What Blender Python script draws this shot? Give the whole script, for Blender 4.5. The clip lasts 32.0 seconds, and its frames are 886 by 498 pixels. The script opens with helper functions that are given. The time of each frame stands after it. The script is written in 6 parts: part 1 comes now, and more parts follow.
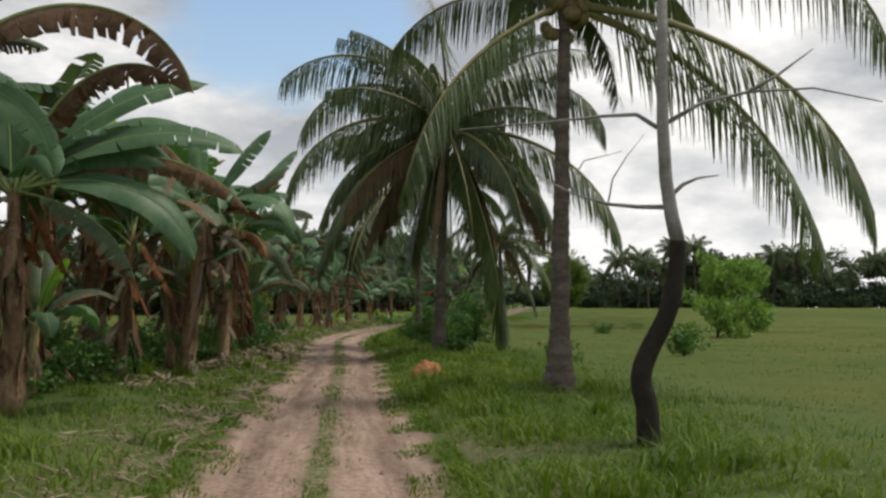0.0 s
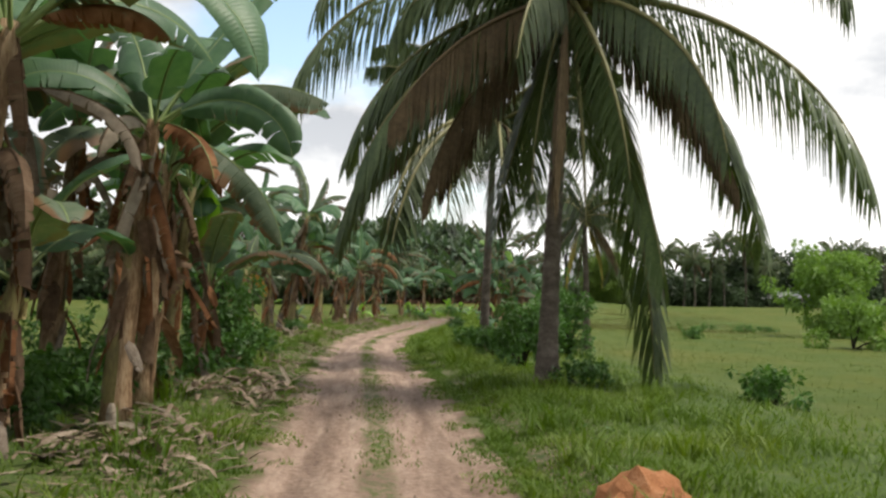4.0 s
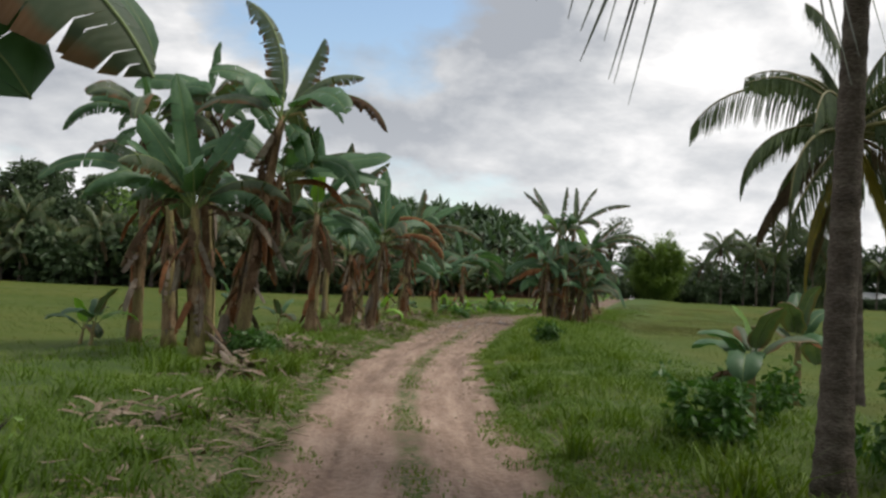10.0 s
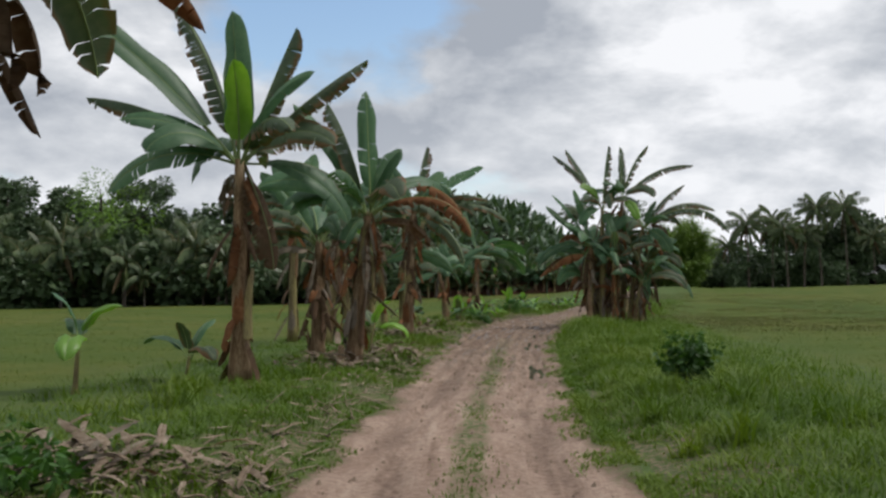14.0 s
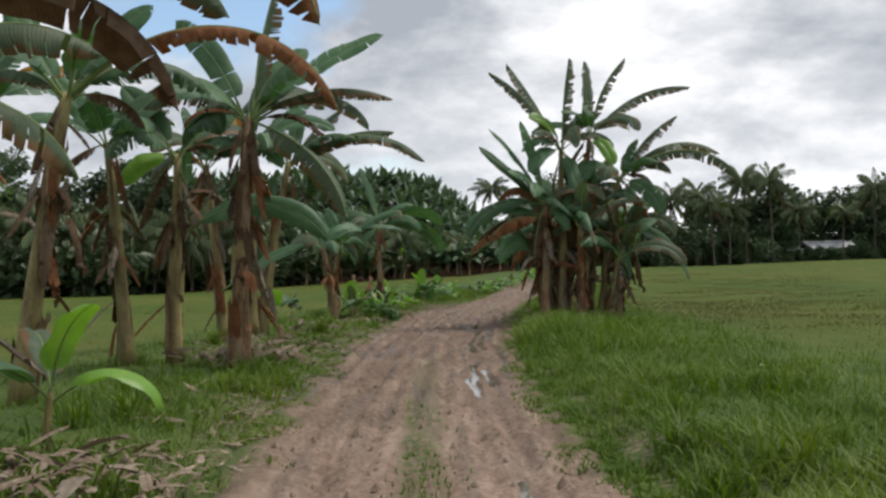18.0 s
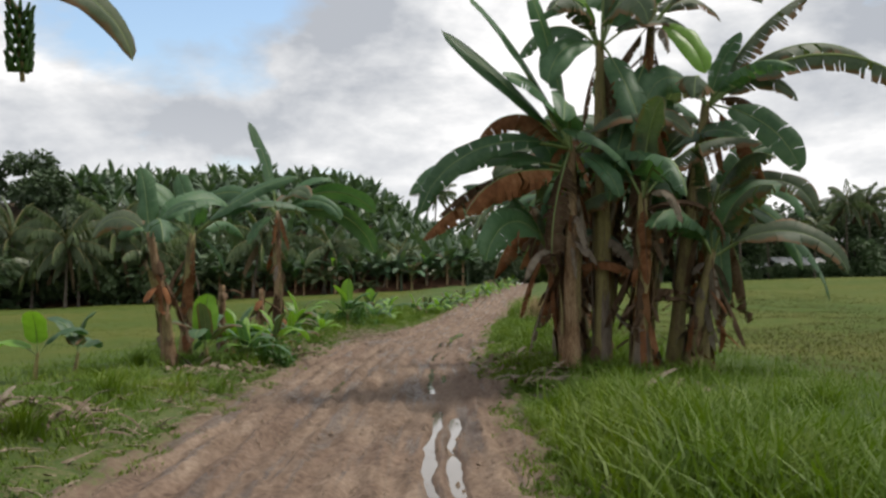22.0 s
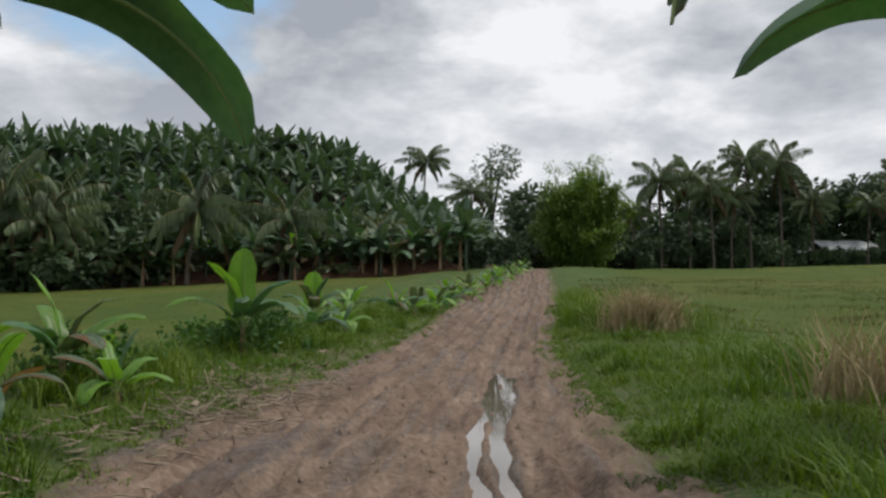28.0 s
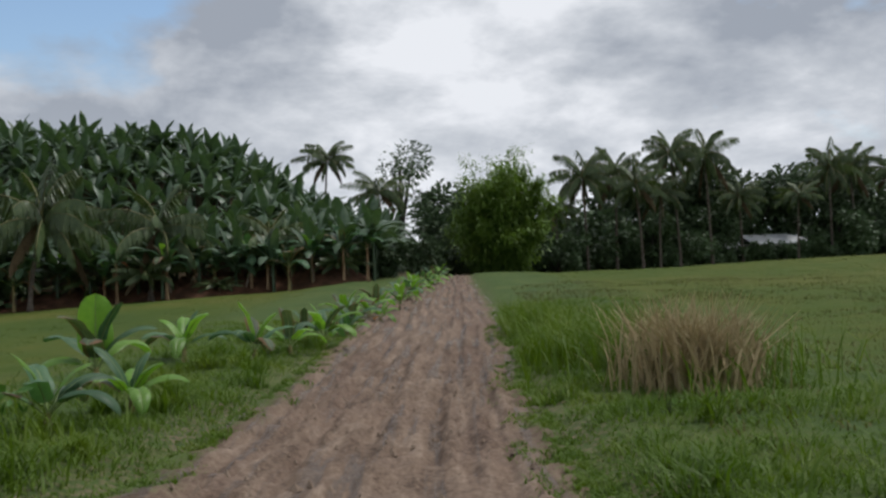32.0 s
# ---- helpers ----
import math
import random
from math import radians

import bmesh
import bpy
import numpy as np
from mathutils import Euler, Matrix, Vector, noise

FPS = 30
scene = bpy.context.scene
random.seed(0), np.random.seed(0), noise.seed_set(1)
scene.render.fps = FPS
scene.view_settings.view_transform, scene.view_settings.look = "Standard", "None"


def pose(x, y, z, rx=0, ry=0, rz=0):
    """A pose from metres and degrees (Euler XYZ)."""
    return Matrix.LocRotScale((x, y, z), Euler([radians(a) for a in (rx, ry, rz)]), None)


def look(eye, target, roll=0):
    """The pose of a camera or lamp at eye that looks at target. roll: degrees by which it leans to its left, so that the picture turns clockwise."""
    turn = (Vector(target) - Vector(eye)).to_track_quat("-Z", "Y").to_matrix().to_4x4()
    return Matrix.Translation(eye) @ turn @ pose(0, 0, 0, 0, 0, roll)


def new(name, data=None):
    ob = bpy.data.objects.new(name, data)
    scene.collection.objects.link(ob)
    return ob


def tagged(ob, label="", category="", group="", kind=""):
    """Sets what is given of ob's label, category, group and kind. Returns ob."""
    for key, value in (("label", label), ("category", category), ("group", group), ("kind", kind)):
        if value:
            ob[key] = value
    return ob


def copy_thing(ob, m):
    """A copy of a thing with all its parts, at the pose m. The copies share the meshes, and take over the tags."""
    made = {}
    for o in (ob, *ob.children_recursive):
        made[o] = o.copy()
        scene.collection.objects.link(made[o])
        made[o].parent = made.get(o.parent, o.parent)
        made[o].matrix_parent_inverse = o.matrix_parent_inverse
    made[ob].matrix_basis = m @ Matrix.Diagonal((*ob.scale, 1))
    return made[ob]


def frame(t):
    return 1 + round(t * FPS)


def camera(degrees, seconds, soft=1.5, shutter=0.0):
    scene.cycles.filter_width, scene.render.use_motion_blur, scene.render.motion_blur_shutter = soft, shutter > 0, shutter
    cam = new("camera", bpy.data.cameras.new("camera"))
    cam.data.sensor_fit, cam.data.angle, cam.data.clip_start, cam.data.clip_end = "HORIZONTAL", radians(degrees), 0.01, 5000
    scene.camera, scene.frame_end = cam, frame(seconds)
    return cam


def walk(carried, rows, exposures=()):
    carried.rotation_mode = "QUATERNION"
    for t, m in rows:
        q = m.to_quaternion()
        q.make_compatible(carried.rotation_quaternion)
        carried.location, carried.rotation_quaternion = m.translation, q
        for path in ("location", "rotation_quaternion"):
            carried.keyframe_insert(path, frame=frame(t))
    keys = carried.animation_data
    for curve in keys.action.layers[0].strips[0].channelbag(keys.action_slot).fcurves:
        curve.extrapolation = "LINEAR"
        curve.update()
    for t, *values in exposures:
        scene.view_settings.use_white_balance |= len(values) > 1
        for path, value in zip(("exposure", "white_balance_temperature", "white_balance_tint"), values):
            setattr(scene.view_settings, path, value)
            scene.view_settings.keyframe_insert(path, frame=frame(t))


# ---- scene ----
cam = camera(53.2, 32.0, soft=2.6)
# seconds, eye (x, y, z), yaw, pitch, lean in degrees
PATH = [
    (0.0, 0.000, -0.000, 1.603, -0.00, 3.99, 0.56),
    (0.5, -0.265, 1.738, 1.645, 0.43, 4.14, 0.61),
    (1.0, -0.488, 3.498, 1.682, 0.84, 3.83, 0.57),
    (1.5, -0.760, 5.291, 1.707, 0.91, 3.73, 0.79),
    (2.0, -0.980, 6.939, 1.722, 1.21, 3.43, 1.25),
    (2.5, -1.229, 8.430, 1.736, 1.43, 3.44, 2.20),
    (3.0, -1.435, 9.730, 1.724, 1.59, 3.60, 1.98),
    (3.5, -1.561, 11.035, 1.697, 1.55, 3.61, 1.91),
    (5.5, -2.050, 17.553, 1.700, 1.40, 2.66, 2.61),
    (6.0, -2.141, 19.078, 1.698, 1.26, 2.90, 3.14),
    (6.5, -2.311, 20.530, 1.706, 1.31, 2.95, 2.80),
    (7.0, -2.537, 21.973, 1.714, 1.34, 3.15, 2.21),
    (7.5, -2.775, 23.407, 1.721, 1.63, 3.21, 2.29),
    (8.0, -3.020, 24.957, 1.706, 2.00, 3.03, 2.09),
    (8.5, -3.269, 26.588, 1.684, 2.38, 2.89, 2.43),
    (9.0, -3.525, 28.150, 1.672, 2.46, 2.77, 3.24),
    (9.5, -3.799, 29.736, 1.688, 2.70, 2.75, 3.24),
    (10.0, -4.085, 31.382, 1.700, 2.83, 2.90, 3.18),
    (10.5, -4.300, 32.893, 1.717, 2.68, 3.02, 3.41),
    (11.0, -4.499, 34.515, 1.735, 2.67, 3.09, 2.81),
    (11.5, -4.688, 36.096, 1.741, 2.94, 3.00, 2.12),
    (12.0, -4.853, 37.717, 1.744, 3.24, 2.99, 1.51),
    (12.5, -4.982, 39.342, 1.731, 3.68, 2.95, 0.93),
    (13.0, -5.135, 41.054, 1.719, 3.71, 3.04, 0.49),
    (13.5, -5.218, 42.601, 1.707, 3.38, 2.89, -0.03),
    (14.0, -5.307, 44.228, 1.709, 2.74, 2.93, -0.32),
    (14.5, -5.357, 45.908, 1.708, 2.03, 2.97, -0.60),
    (15.0, -5.385, 47.479, 1.712, 1.00, 2.92, -0.51),
    (15.5, -5.410, 49.255, 1.712, 0.06, 2.87, -0.62),
    (17.5, -5.303, 56.968, 1.711, -2.70, 1.95, -0.82),
    (18.0, -5.273, 58.772, 1.717, -3.34, 1.81, -1.26),
    (18.5, -5.235, 60.634, 1.710, -4.07, 1.92, -1.54),
    (19.0, -5.092, 62.560, 1.696, -4.82, 2.26, -1.85),
    (19.5, -4.967, 64.475, 1.676, -5.38, 2.36, -1.41),
    (20.0, -4.805, 66.358, 1.660, -5.73, 2.51, -1.27),
    (20.5, -4.653, 68.143, 1.650, -6.15, 2.54, -1.34),
    (21.0, -4.528, 69.892, 1.645, -6.40, 2.54, -1.09),
    (21.5, -4.378, 71.618, 1.646, -6.74, 2.64, -0.99),
    (22.0, -4.169, 73.369, 1.656, -7.19, 2.76, -0.67),
    (22.5, -3.925, 75.153, 1.682, -7.62, 2.88, -1.18),
    (23.0, -3.818, 76.875, 1.705, -8.07, 3.05, -0.93),
    (23.5, -3.561, 78.651, 1.721, -8.22, 3.08, -1.38),
    (24.0, -3.427, 80.422, 1.711, -8.43, 3.10, -1.39),
    (24.5, -3.274, 82.071, 1.708, -8.23, 3.03, -0.48),
    (25.0, -3.052, 83.783, 1.707, -7.89, 2.67, -0.88),
    (25.5, -2.981, 85.604, 1.697, -7.67, 2.78, 0.91),
    (27.5, -2.201, 92.503, 1.655, -7.59, 2.03, -0.51),
    (28.0, -2.091, 93.978, 1.659, -8.11, 1.88, -0.31),
    (28.5, -1.913, 95.256, 1.675, -8.59, 1.66, -0.40),
    (29.0, -1.661, 96.649, 1.688, -9.09, 1.47, -0.66),
    (29.5, -1.492, 97.986, 1.668, -9.92, 1.21, -0.29),
    (30.0, -1.193, 99.328, 1.642, -10.77, 0.88, -0.99),
    (30.5, -0.884, 100.710, 1.662, -11.78, 0.92, -1.75),
    (31.0, -0.681, 101.879, 1.692, -12.34, 1.59, -0.94),
    (31.5, -0.421, 102.966, 1.721, -13.05, 2.11, -1.54),
    (32.0, -0.132, 104.251, 1.766, -13.88, 2.31, -2.49),
]
walk(cam, [(t, pose(x, y, z, 90 + pitch, 0, yaw) @ pose(0, 0, 0, 0, 0, lean)) for t, x, y, z, yaw, pitch, lean in PATH],
     exposures=[(0.0, 0.08, 6750, 10), (3.0, 0.44, 6800, 10), (6.0, 0.98, 6900, 10), (7.0, 0.5, 6850, 10), (8.0, 0.32, 6800, 10), (11.0, 0.0, 6500, 10), (15.0, -0.03, 6350, 10), (21.0, 0.28, 6600, 10), (24.0, 0.27, 6750, 10), (25.0, 0.2, 6750, 10), (28.0, -0.1, 6400, 10), (31.0, -0.12, 6300, 10), (32.0, -0.2, 6200, 10)])

# ---- world and sun ----
SUN_EL, SUN_AZ = radians(64), radians(82)
world = bpy.data.worlds.new("sky")
scene.world = world
world.use_nodes = True
wn, wl = world.node_tree.nodes, world.node_tree.links
wn.clear()


def node(tree, kind, **sets):
    n = tree.nodes.new(kind)
    for key, value in sets.items():
        if key == "op":
            n.operation = value
        elif key == "blend":
            n.blend_type = value
        elif key == "data":
            n.data_type = value
        else:
            n.inputs[int(key[1:])].default_value = value
    return n


def link(tree, a, b):
    tree.links.new(a, b)
    return b.node


def build_sky():
    tr = world.node_tree
    out = tr.nodes.new("ShaderNodeOutputWorld")
    bg = node(tr, "ShaderNodeBackground", i1=1.0)
    sky = tr.nodes.new("ShaderNodeTexSky")
    sky.sky_type, sky.sun_disc = "NISHITA", False
    sky.sun_elevation, sky.sun_rotation = SUN_EL, SUN_AZ
    sky.air_density, sky.dust_density = 1.3, 0.6
    dim = node(tr, "ShaderNodeVectorMath", op="SCALE", i3=0.15)
    link(tr, sky.outputs[0], dim.inputs[0])
    co = tr.nodes.new("ShaderNodeTexCoord")
    sep = tr.nodes.new("ShaderNodeSeparateXYZ")
    link(tr, co.outputs["Generated"], sep.inputs[0])
    up = node(tr, "ShaderNodeMath", op="MAXIMUM", i1=0.0)
    link(tr, sep.outputs[2], up.inputs[0])
    lift = node(tr, "ShaderNodeMath", op="ADD", i1=0.34)
    link(tr, up.outputs[0], lift.inputs[0])
    flat = []
    for k in (0, 1):
        dv = node(tr, "ShaderNodeMath", op="DIVIDE")
        link(tr, sep.outputs[k], dv.inputs[0])
        link(tr, lift.outputs[0], dv.inputs[1])
        flat.append(dv)
    com = tr.nodes.new("ShaderNodeCombineXYZ")
    link(tr, flat[0].outputs[0], com.inputs[0])
    link(tr, flat[1].outputs[0], com.inputs[1])
    com.inputs[2].default_value = 3.7
    big = tr.nodes.new("ShaderNodeTexNoise")
    big.inputs["Scale"].default_value, big.inputs["Detail"].default_value = 1.0, 9.0
    big.inputs["Roughness"].default_value, big.inputs["Distortion"].default_value = 0.58, 0.1
    link(tr, com.outputs[0], big.inputs["Vector"])
    shade = tr.nodes.new("ShaderNodeTexNoise")
    shade.inputs["Scale"].default_value, shade.inputs["Detail"].default_value = 2.1, 10.0
    shade.inputs["Roughness"].default_value, shade.inputs["Distortion"].default_value = 0.58, 0.12
    off = node(tr, "ShaderNodeVectorMath", op="ADD")
    off.inputs[1].default_value = (5.2, 1.3, 8.0)
    link(tr, com.outputs[0], off.inputs[0])
    link(tr, off.outputs[0], shade.inputs["Vector"])
    cover = tr.nodes.new("ShaderNodeValToRGB")
    cover.color_ramp.elements[0].position, cover.color_ramp.elements[1].position = 0.37, 0.46
    gap = big.outputs[0]
    for az, elv, lo, push in ((-11.0, 23.0, 0.968, 0.30), (34.0, 11.5, 0.985, 0.20)):
        d = Vector((math.sin(radians(az)) * math.cos(radians(elv)), math.cos(radians(az)) * math.cos(radians(elv)), math.sin(radians(elv))))
        dot = node(tr, "ShaderNodeVectorMath", op="DOT_PRODUCT")
        dot.inputs[1].default_value = d
        link(tr, co.outputs["Generated"], dot.inputs[0])
        near = node(tr, "ShaderNodeMapRange", i1=lo, i2=1.0, i3=0.0, i4=push)
        link(tr, dot.outputs["Value"], near.inputs[0])
        less = node(tr, "ShaderNodeMath", op="SUBTRACT")
        link(tr, gap, less.inputs[0])
        link(tr, near.outputs[0], less.inputs[1])
        gap = less.outputs[0]
    more = node(tr, "ShaderNodeMath", op="ADD", i1=0.085)
    link(tr, gap, more.inputs[0])
    link(tr, more.outputs[0], cover.inputs[0])
    tone = tr.nodes.new("ShaderNodeValToRGB")
    el = tone.color_ramp.elements
    el[0].position, el[0].color = 0.37, (0.40, 0.43, 0.48, 1)
    el[1].position, el[1].color = 0.60, (0.97, 0.97, 0.98, 1)
    mid = el.new(0.49)
    mid.color = (0.65, 0.67, 0.70, 1)
    rise = node(tr, "ShaderNodeMapRange", i1=0.05, i2=0.30, i3=0.065, i4=-0.05)
    link(tr, up.outputs[0], rise.inputs[0])
    tint = node(tr, "ShaderNodeMath", op="ADD")
    link(tr, shade.outputs[0], tint.inputs[0])
    link(tr, rise.outputs[0], tint.inputs[1])
    link(tr, tint.outputs[0], tone.inputs[0])
    mix = node(tr, "ShaderNodeMix", data="RGBA")
    link(tr, cover.outputs[0], mix.inputs[0])
    link(tr, dim.outputs[0], mix.inputs[6])
    link(tr, tone.outputs[0], mix.inputs[7])
    # haze whitens the sky low over the land
    low = node(tr, "ShaderNodeMapRange", i1=0.0, i2=0.22, i3=0.45, i4=0.0)
    link(tr, up.outputs[0], low.inputs[0])
    haze = node(tr, "ShaderNodeMix", data="RGBA")
    haze.inputs[7].default_value = (0.86, 0.88, 0.91, 1)
    link(tr, low.outputs[0], haze.inputs[0])
    link(tr, mix.outputs[2], haze.inputs[6])
    link(tr, haze.outputs[2], bg.inputs[0])
    link(tr, bg.outputs[0], out.inputs[0])


build_sky()
sun = new("sun", bpy.data.lights.new("sun", "SUN"))
sun.data.energy, sun.data.angle, sun.data.color = 2.5, radians(9), (1.0, 0.95, 0.87)
sun.matrix_world = look((0, 0, 60), (-60 * math.cos(SUN_EL) * math.sin(SUN_AZ), -60 * math.cos(SUN_EL) * math.cos(SUN_AZ), 60 - 60 * math.sin(SUN_EL)))


# ---- materials ----
def stained(name, stops, scale, rough, fine=None, bump=0.3, bump_scale=None, stretch=(1, 1, 1), gloss=0.3, thin=0.0, thin_tint=(1, 1, 1), per_object=0.0, coords="Object", metal=0.0):
    """A surface of noise at two scales: stops is a list of (position, colour)."""
    m = bpy.data.materials.new(name)
    m.use_nodes = True
    tr = m.node_tree
    bsdf, out = tr.nodes["Principled BSDF"], tr.nodes["Material Output"]
    co = tr.nodes.new("ShaderNodeTexCoord")
    mp = tr.nodes.new("ShaderNodeMapping")
    mp.inputs["Scale"].default_value = stretch
    link(tr, co.outputs[coords], mp.inputs[0])
    src = mp.outputs[0]
    if per_object:
        info = tr.nodes.new("ShaderNodeObjectInfo")
        mul = node(tr, "ShaderNodeMath", op="MULTIPLY", i1=37.0)
        link(tr, info.outputs["Random"], mul.inputs[0])
        add = node(tr, "ShaderNodeVectorMath", op="ADD")
        link(tr, src, add.inputs[0])
        link(tr, mul.outputs[0], add.inputs[1])
        src = add.outputs[0]
    a = tr.nodes.new("ShaderNodeTexNoise")
    a.inputs["Scale"].default_value, a.inputs["Detail"].default_value, a.inputs["Roughness"].default_value = scale, 6.0, 0.6
    link(tr, src, a.inputs["Vector"])
    b = tr.nodes.new("ShaderNodeTexNoise")
    b.inputs["Scale"].default_value, b.inputs["Detail"].default_value = fine or scale * 9, 4.0
    link(tr, src, b.inputs["Vector"])
    blend = node(tr, "ShaderNodeMix", i0=0.4)
    link(tr, a.outputs[0], blend.inputs[2])
    link(tr, b.outputs[0], blend.inputs[3])
    ramp = tr.nodes.new("ShaderNodeValToRGB")
    el = ramp.color_ramp.elements
    while len(el) < len(stops):
        el.new(0.5)
    for e, (pos, col) in zip(el, stops):
        e.position, e.color = pos, (*col, 1)
    link(tr, blend.outputs[0], ramp.inputs[0])
    colour = ramp.outputs[0]
    if per_object:
        hsv = tr.nodes.new("ShaderNodeHueSaturation")
        val = node(tr, "ShaderNodeMapRange", i3=1.0 - per_object, i4=1.0 + per_object)
        link(tr, info.outputs["Random"], val.inputs[0])
        link(tr, val.outputs[0], hsv.inputs["Value"])
        link(tr, colour, hsv.inputs["Color"])
        colour = hsv.outputs[0]
    link(tr, colour, bsdf.inputs["Base Color"])
    bsdf.inputs["Roughness"].default_value = rough
    bsdf.inputs["Specular IOR Level"].default_value = gloss
    bsdf.inputs["Metallic"].default_value = metal
    if bump:
        bp = node(tr, "ShaderNodeBump")
        bp.inputs["Strength"].default_value = bump
        bp.inputs["Distance"].default_value = bump_scale or 0.02
        link(tr, b.outputs[0], bp.inputs["Height"])
        link(tr, bp.outputs[0], bsdf.inputs["Normal"])
    if thin:
        tl = tr.nodes.new("ShaderNodeBsdfTranslucent")
        tint = node(tr, "ShaderNodeMix", data="RGBA", blend="MULTIPLY", i0=1.0)
        tint.inputs[7].default_value = (*thin_tint, 1)
        link(tr, colour, tint.inputs[6])
        link(tr, tint.outputs[2], tl.inputs[0])
        mx = node(tr, "ShaderNodeMixShader", i0=thin)
        link(tr, bsdf.outputs[0], mx.inputs[1])
        link(tr, tl.outputs[0], mx.inputs[2])
        link(tr, mx.outputs[0], out.inputs[0])
    return m


def veined(name, stops, rough, thin, thin_tint, gloss=0.4, brown=0.0):
    """Banana blade: fine ribs that run from the midrib to the edge (UV: across, metres along)."""
    m = stained(name, stops, 1.4, rough, fine=11.0, bump=0, gloss=gloss, thin=thin, thin_tint=thin_tint, per_object=0.22)
    tr = m.node_tree
    bsdf = tr.nodes["Principled BSDF"]
    uv = tr.nodes.new("ShaderNodeUVMap")
    mp = tr.nodes.new("ShaderNodeMapping")
    mp.inputs["Scale"].default_value = (0.35, 1, 1)
    link(tr, uv.outputs[0], mp.inputs[0])
    wave = tr.nodes.new("ShaderNodeTexWave")
    wave.bands_direction = "Y"
    wave.inputs["Scale"].default_value, wave.inputs["Distortion"].default_value = 9.0, 1.2
    link(tr, mp.outputs[0], wave.inputs[0])
    bp = node(tr, "ShaderNodeBump")
    bp.inputs["Strength"].default_value, bp.inputs["Distance"].default_value = 0.16, 0.008
    link(tr, wave.outputs[1], bp.inputs["Height"])
    link(tr, bp.outputs[0], bsdf.inputs["Normal"])
    if brown:
        old = bsdf.inputs["Base Color"].links[0].from_socket
        sep = tr.nodes.new("ShaderNodeSeparateXYZ")
        link(tr, uv.outputs[0], sep.inputs[0])
        ab = node(tr, "ShaderNodeMath", op="ABSOLUTE")
        link(tr, sep.outputs[0], ab.inputs[0])
        ns = tr.nodes.new("ShaderNodeTexNoise")
        ns.inputs["Scale"].default_value = 3.0
        co = tr.nodes.new("ShaderNodeTexCoord")
        link(tr, co.outputs["Object"], ns.inputs["Vector"])
        sm = node(tr, "ShaderNodeMath", op="ADD")
        link(tr, ab.outputs[0], sm.inputs[0])
        link(tr, ns.outputs[0], sm.inputs[1])
        mr = node(tr, "ShaderNodeMapRange", i1=1.55 - brown, i2=1.75 - brown)
        link(tr, sm.outputs[0], mr.inputs[0])
        mx = node(tr, "ShaderNodeMix", data="RGBA")
        mx.inputs[7].default_value = (0.16, 0.085, 0.04, 1)
        link(tr, mr.outputs[0], mx.inputs[0])
        link(tr, old, mx.inputs[6])
        link(tr, mx.outputs[2], bsdf.inputs["Base Color"])
    return m


LEAF = veined("banana_leaf_green", [(0.3, (0.038, 0.092, 0.045)), (0.5, (0.068, 0.138, 0.068)), (0.72, (0.105, 0.178, 0.085))], 0.48, 0.22, (1.3, 1.6, 0.6), gloss=0.3)
LEAF_OLD = veined("banana_leaf_weathered", [(0.3, (0.046, 0.074, 0.042)), (0.5, (0.08, 0.112, 0.066)), (0.72, (0.135, 0.145, 0.092))], 0.55, 0.2, (1.3, 1.5, 0.6), gloss=0.25, brown=0.42)
LEAF_NEW = veined("banana_leaf_young", [(0.3, (0.10, 0.22, 0.03)), (0.5, (0.15, 0.29, 0.045)), (0.72, (0.20, 0.34, 0.07))], 0.4, 0.35, (1.4, 1.5, 0.5))
LEAF_YELLOW = veined("banana_leaf_yellowed", [(0.3, (0.30, 0.13, 0.02)), (0.5, (0.48, 0.22, 0.03)), (0.72, (0.55, 0.32, 0.06))], 0.5, 0.3, (1.3, 1.1, 0.6))
LEAF_DEAD = veined("banana_leaf_dead", [(0.3, (0.05, 0.032, 0.021)), (0.5, (0.12, 0.076, 0.048)), (0.72, (0.23, 0.165, 0.115))], 0.85, 0.12, (1.2, 0.9, 0.6), gloss=0.1)
LEAF_RUST = veined("banana_leaf_rusty", [(0.3, (0.085, 0.036, 0.018)), (0.5, (0.2, 0.088, 0.04)), (0.72, (0.33, 0.18, 0.095))], 0.8, 0.15, (1.2, 0.9, 0.6), gloss=0.1)
LEAF_ASH = veined("banana_leaf_ashen", [(0.3, (0.10, 0.08, 0.06)), (0.5, (0.21, 0.175, 0.135)), (0.72, (0.33, 0.29, 0.235))], 0.85, 0.12, (1.1, 1.0, 0.8), gloss=0.1)
RIB = stained("banana_midrib", [(0.3, (0.16, 0.23, 0.08)), (0.7, (0.26, 0.33, 0.13))], 3, 0.5, bump=0)
STEM = stained("banana_stem_green", [(0.28, (0.06, 0.045, 0.026)), (0.42, (0.17, 0.125, 0.062)), (0.55, (0.27, 0.225, 0.09)), (0.7, (0.34, 0.31, 0.13)), (0.82, (0.2, 0.10, 0.045))], 2.2, 0.55, stretch=(3, 3, 0.6), bump=0.5, bump_scale=0.03, per_object=0.2)
STEM_DRY = stained("banana_stem_dry", [(0.3, (0.055, 0.034, 0.02)), (0.44, (0.18, 0.11, 0.062)), (0.56, (0.33, 0.23, 0.14)), (0.72, (0.46, 0.37, 0.26))], 2.5, 0.85, stretch=(3, 3, 0.5), bump=0.7, bump_scale=0.04, gloss=0.1, per_object=0.25)
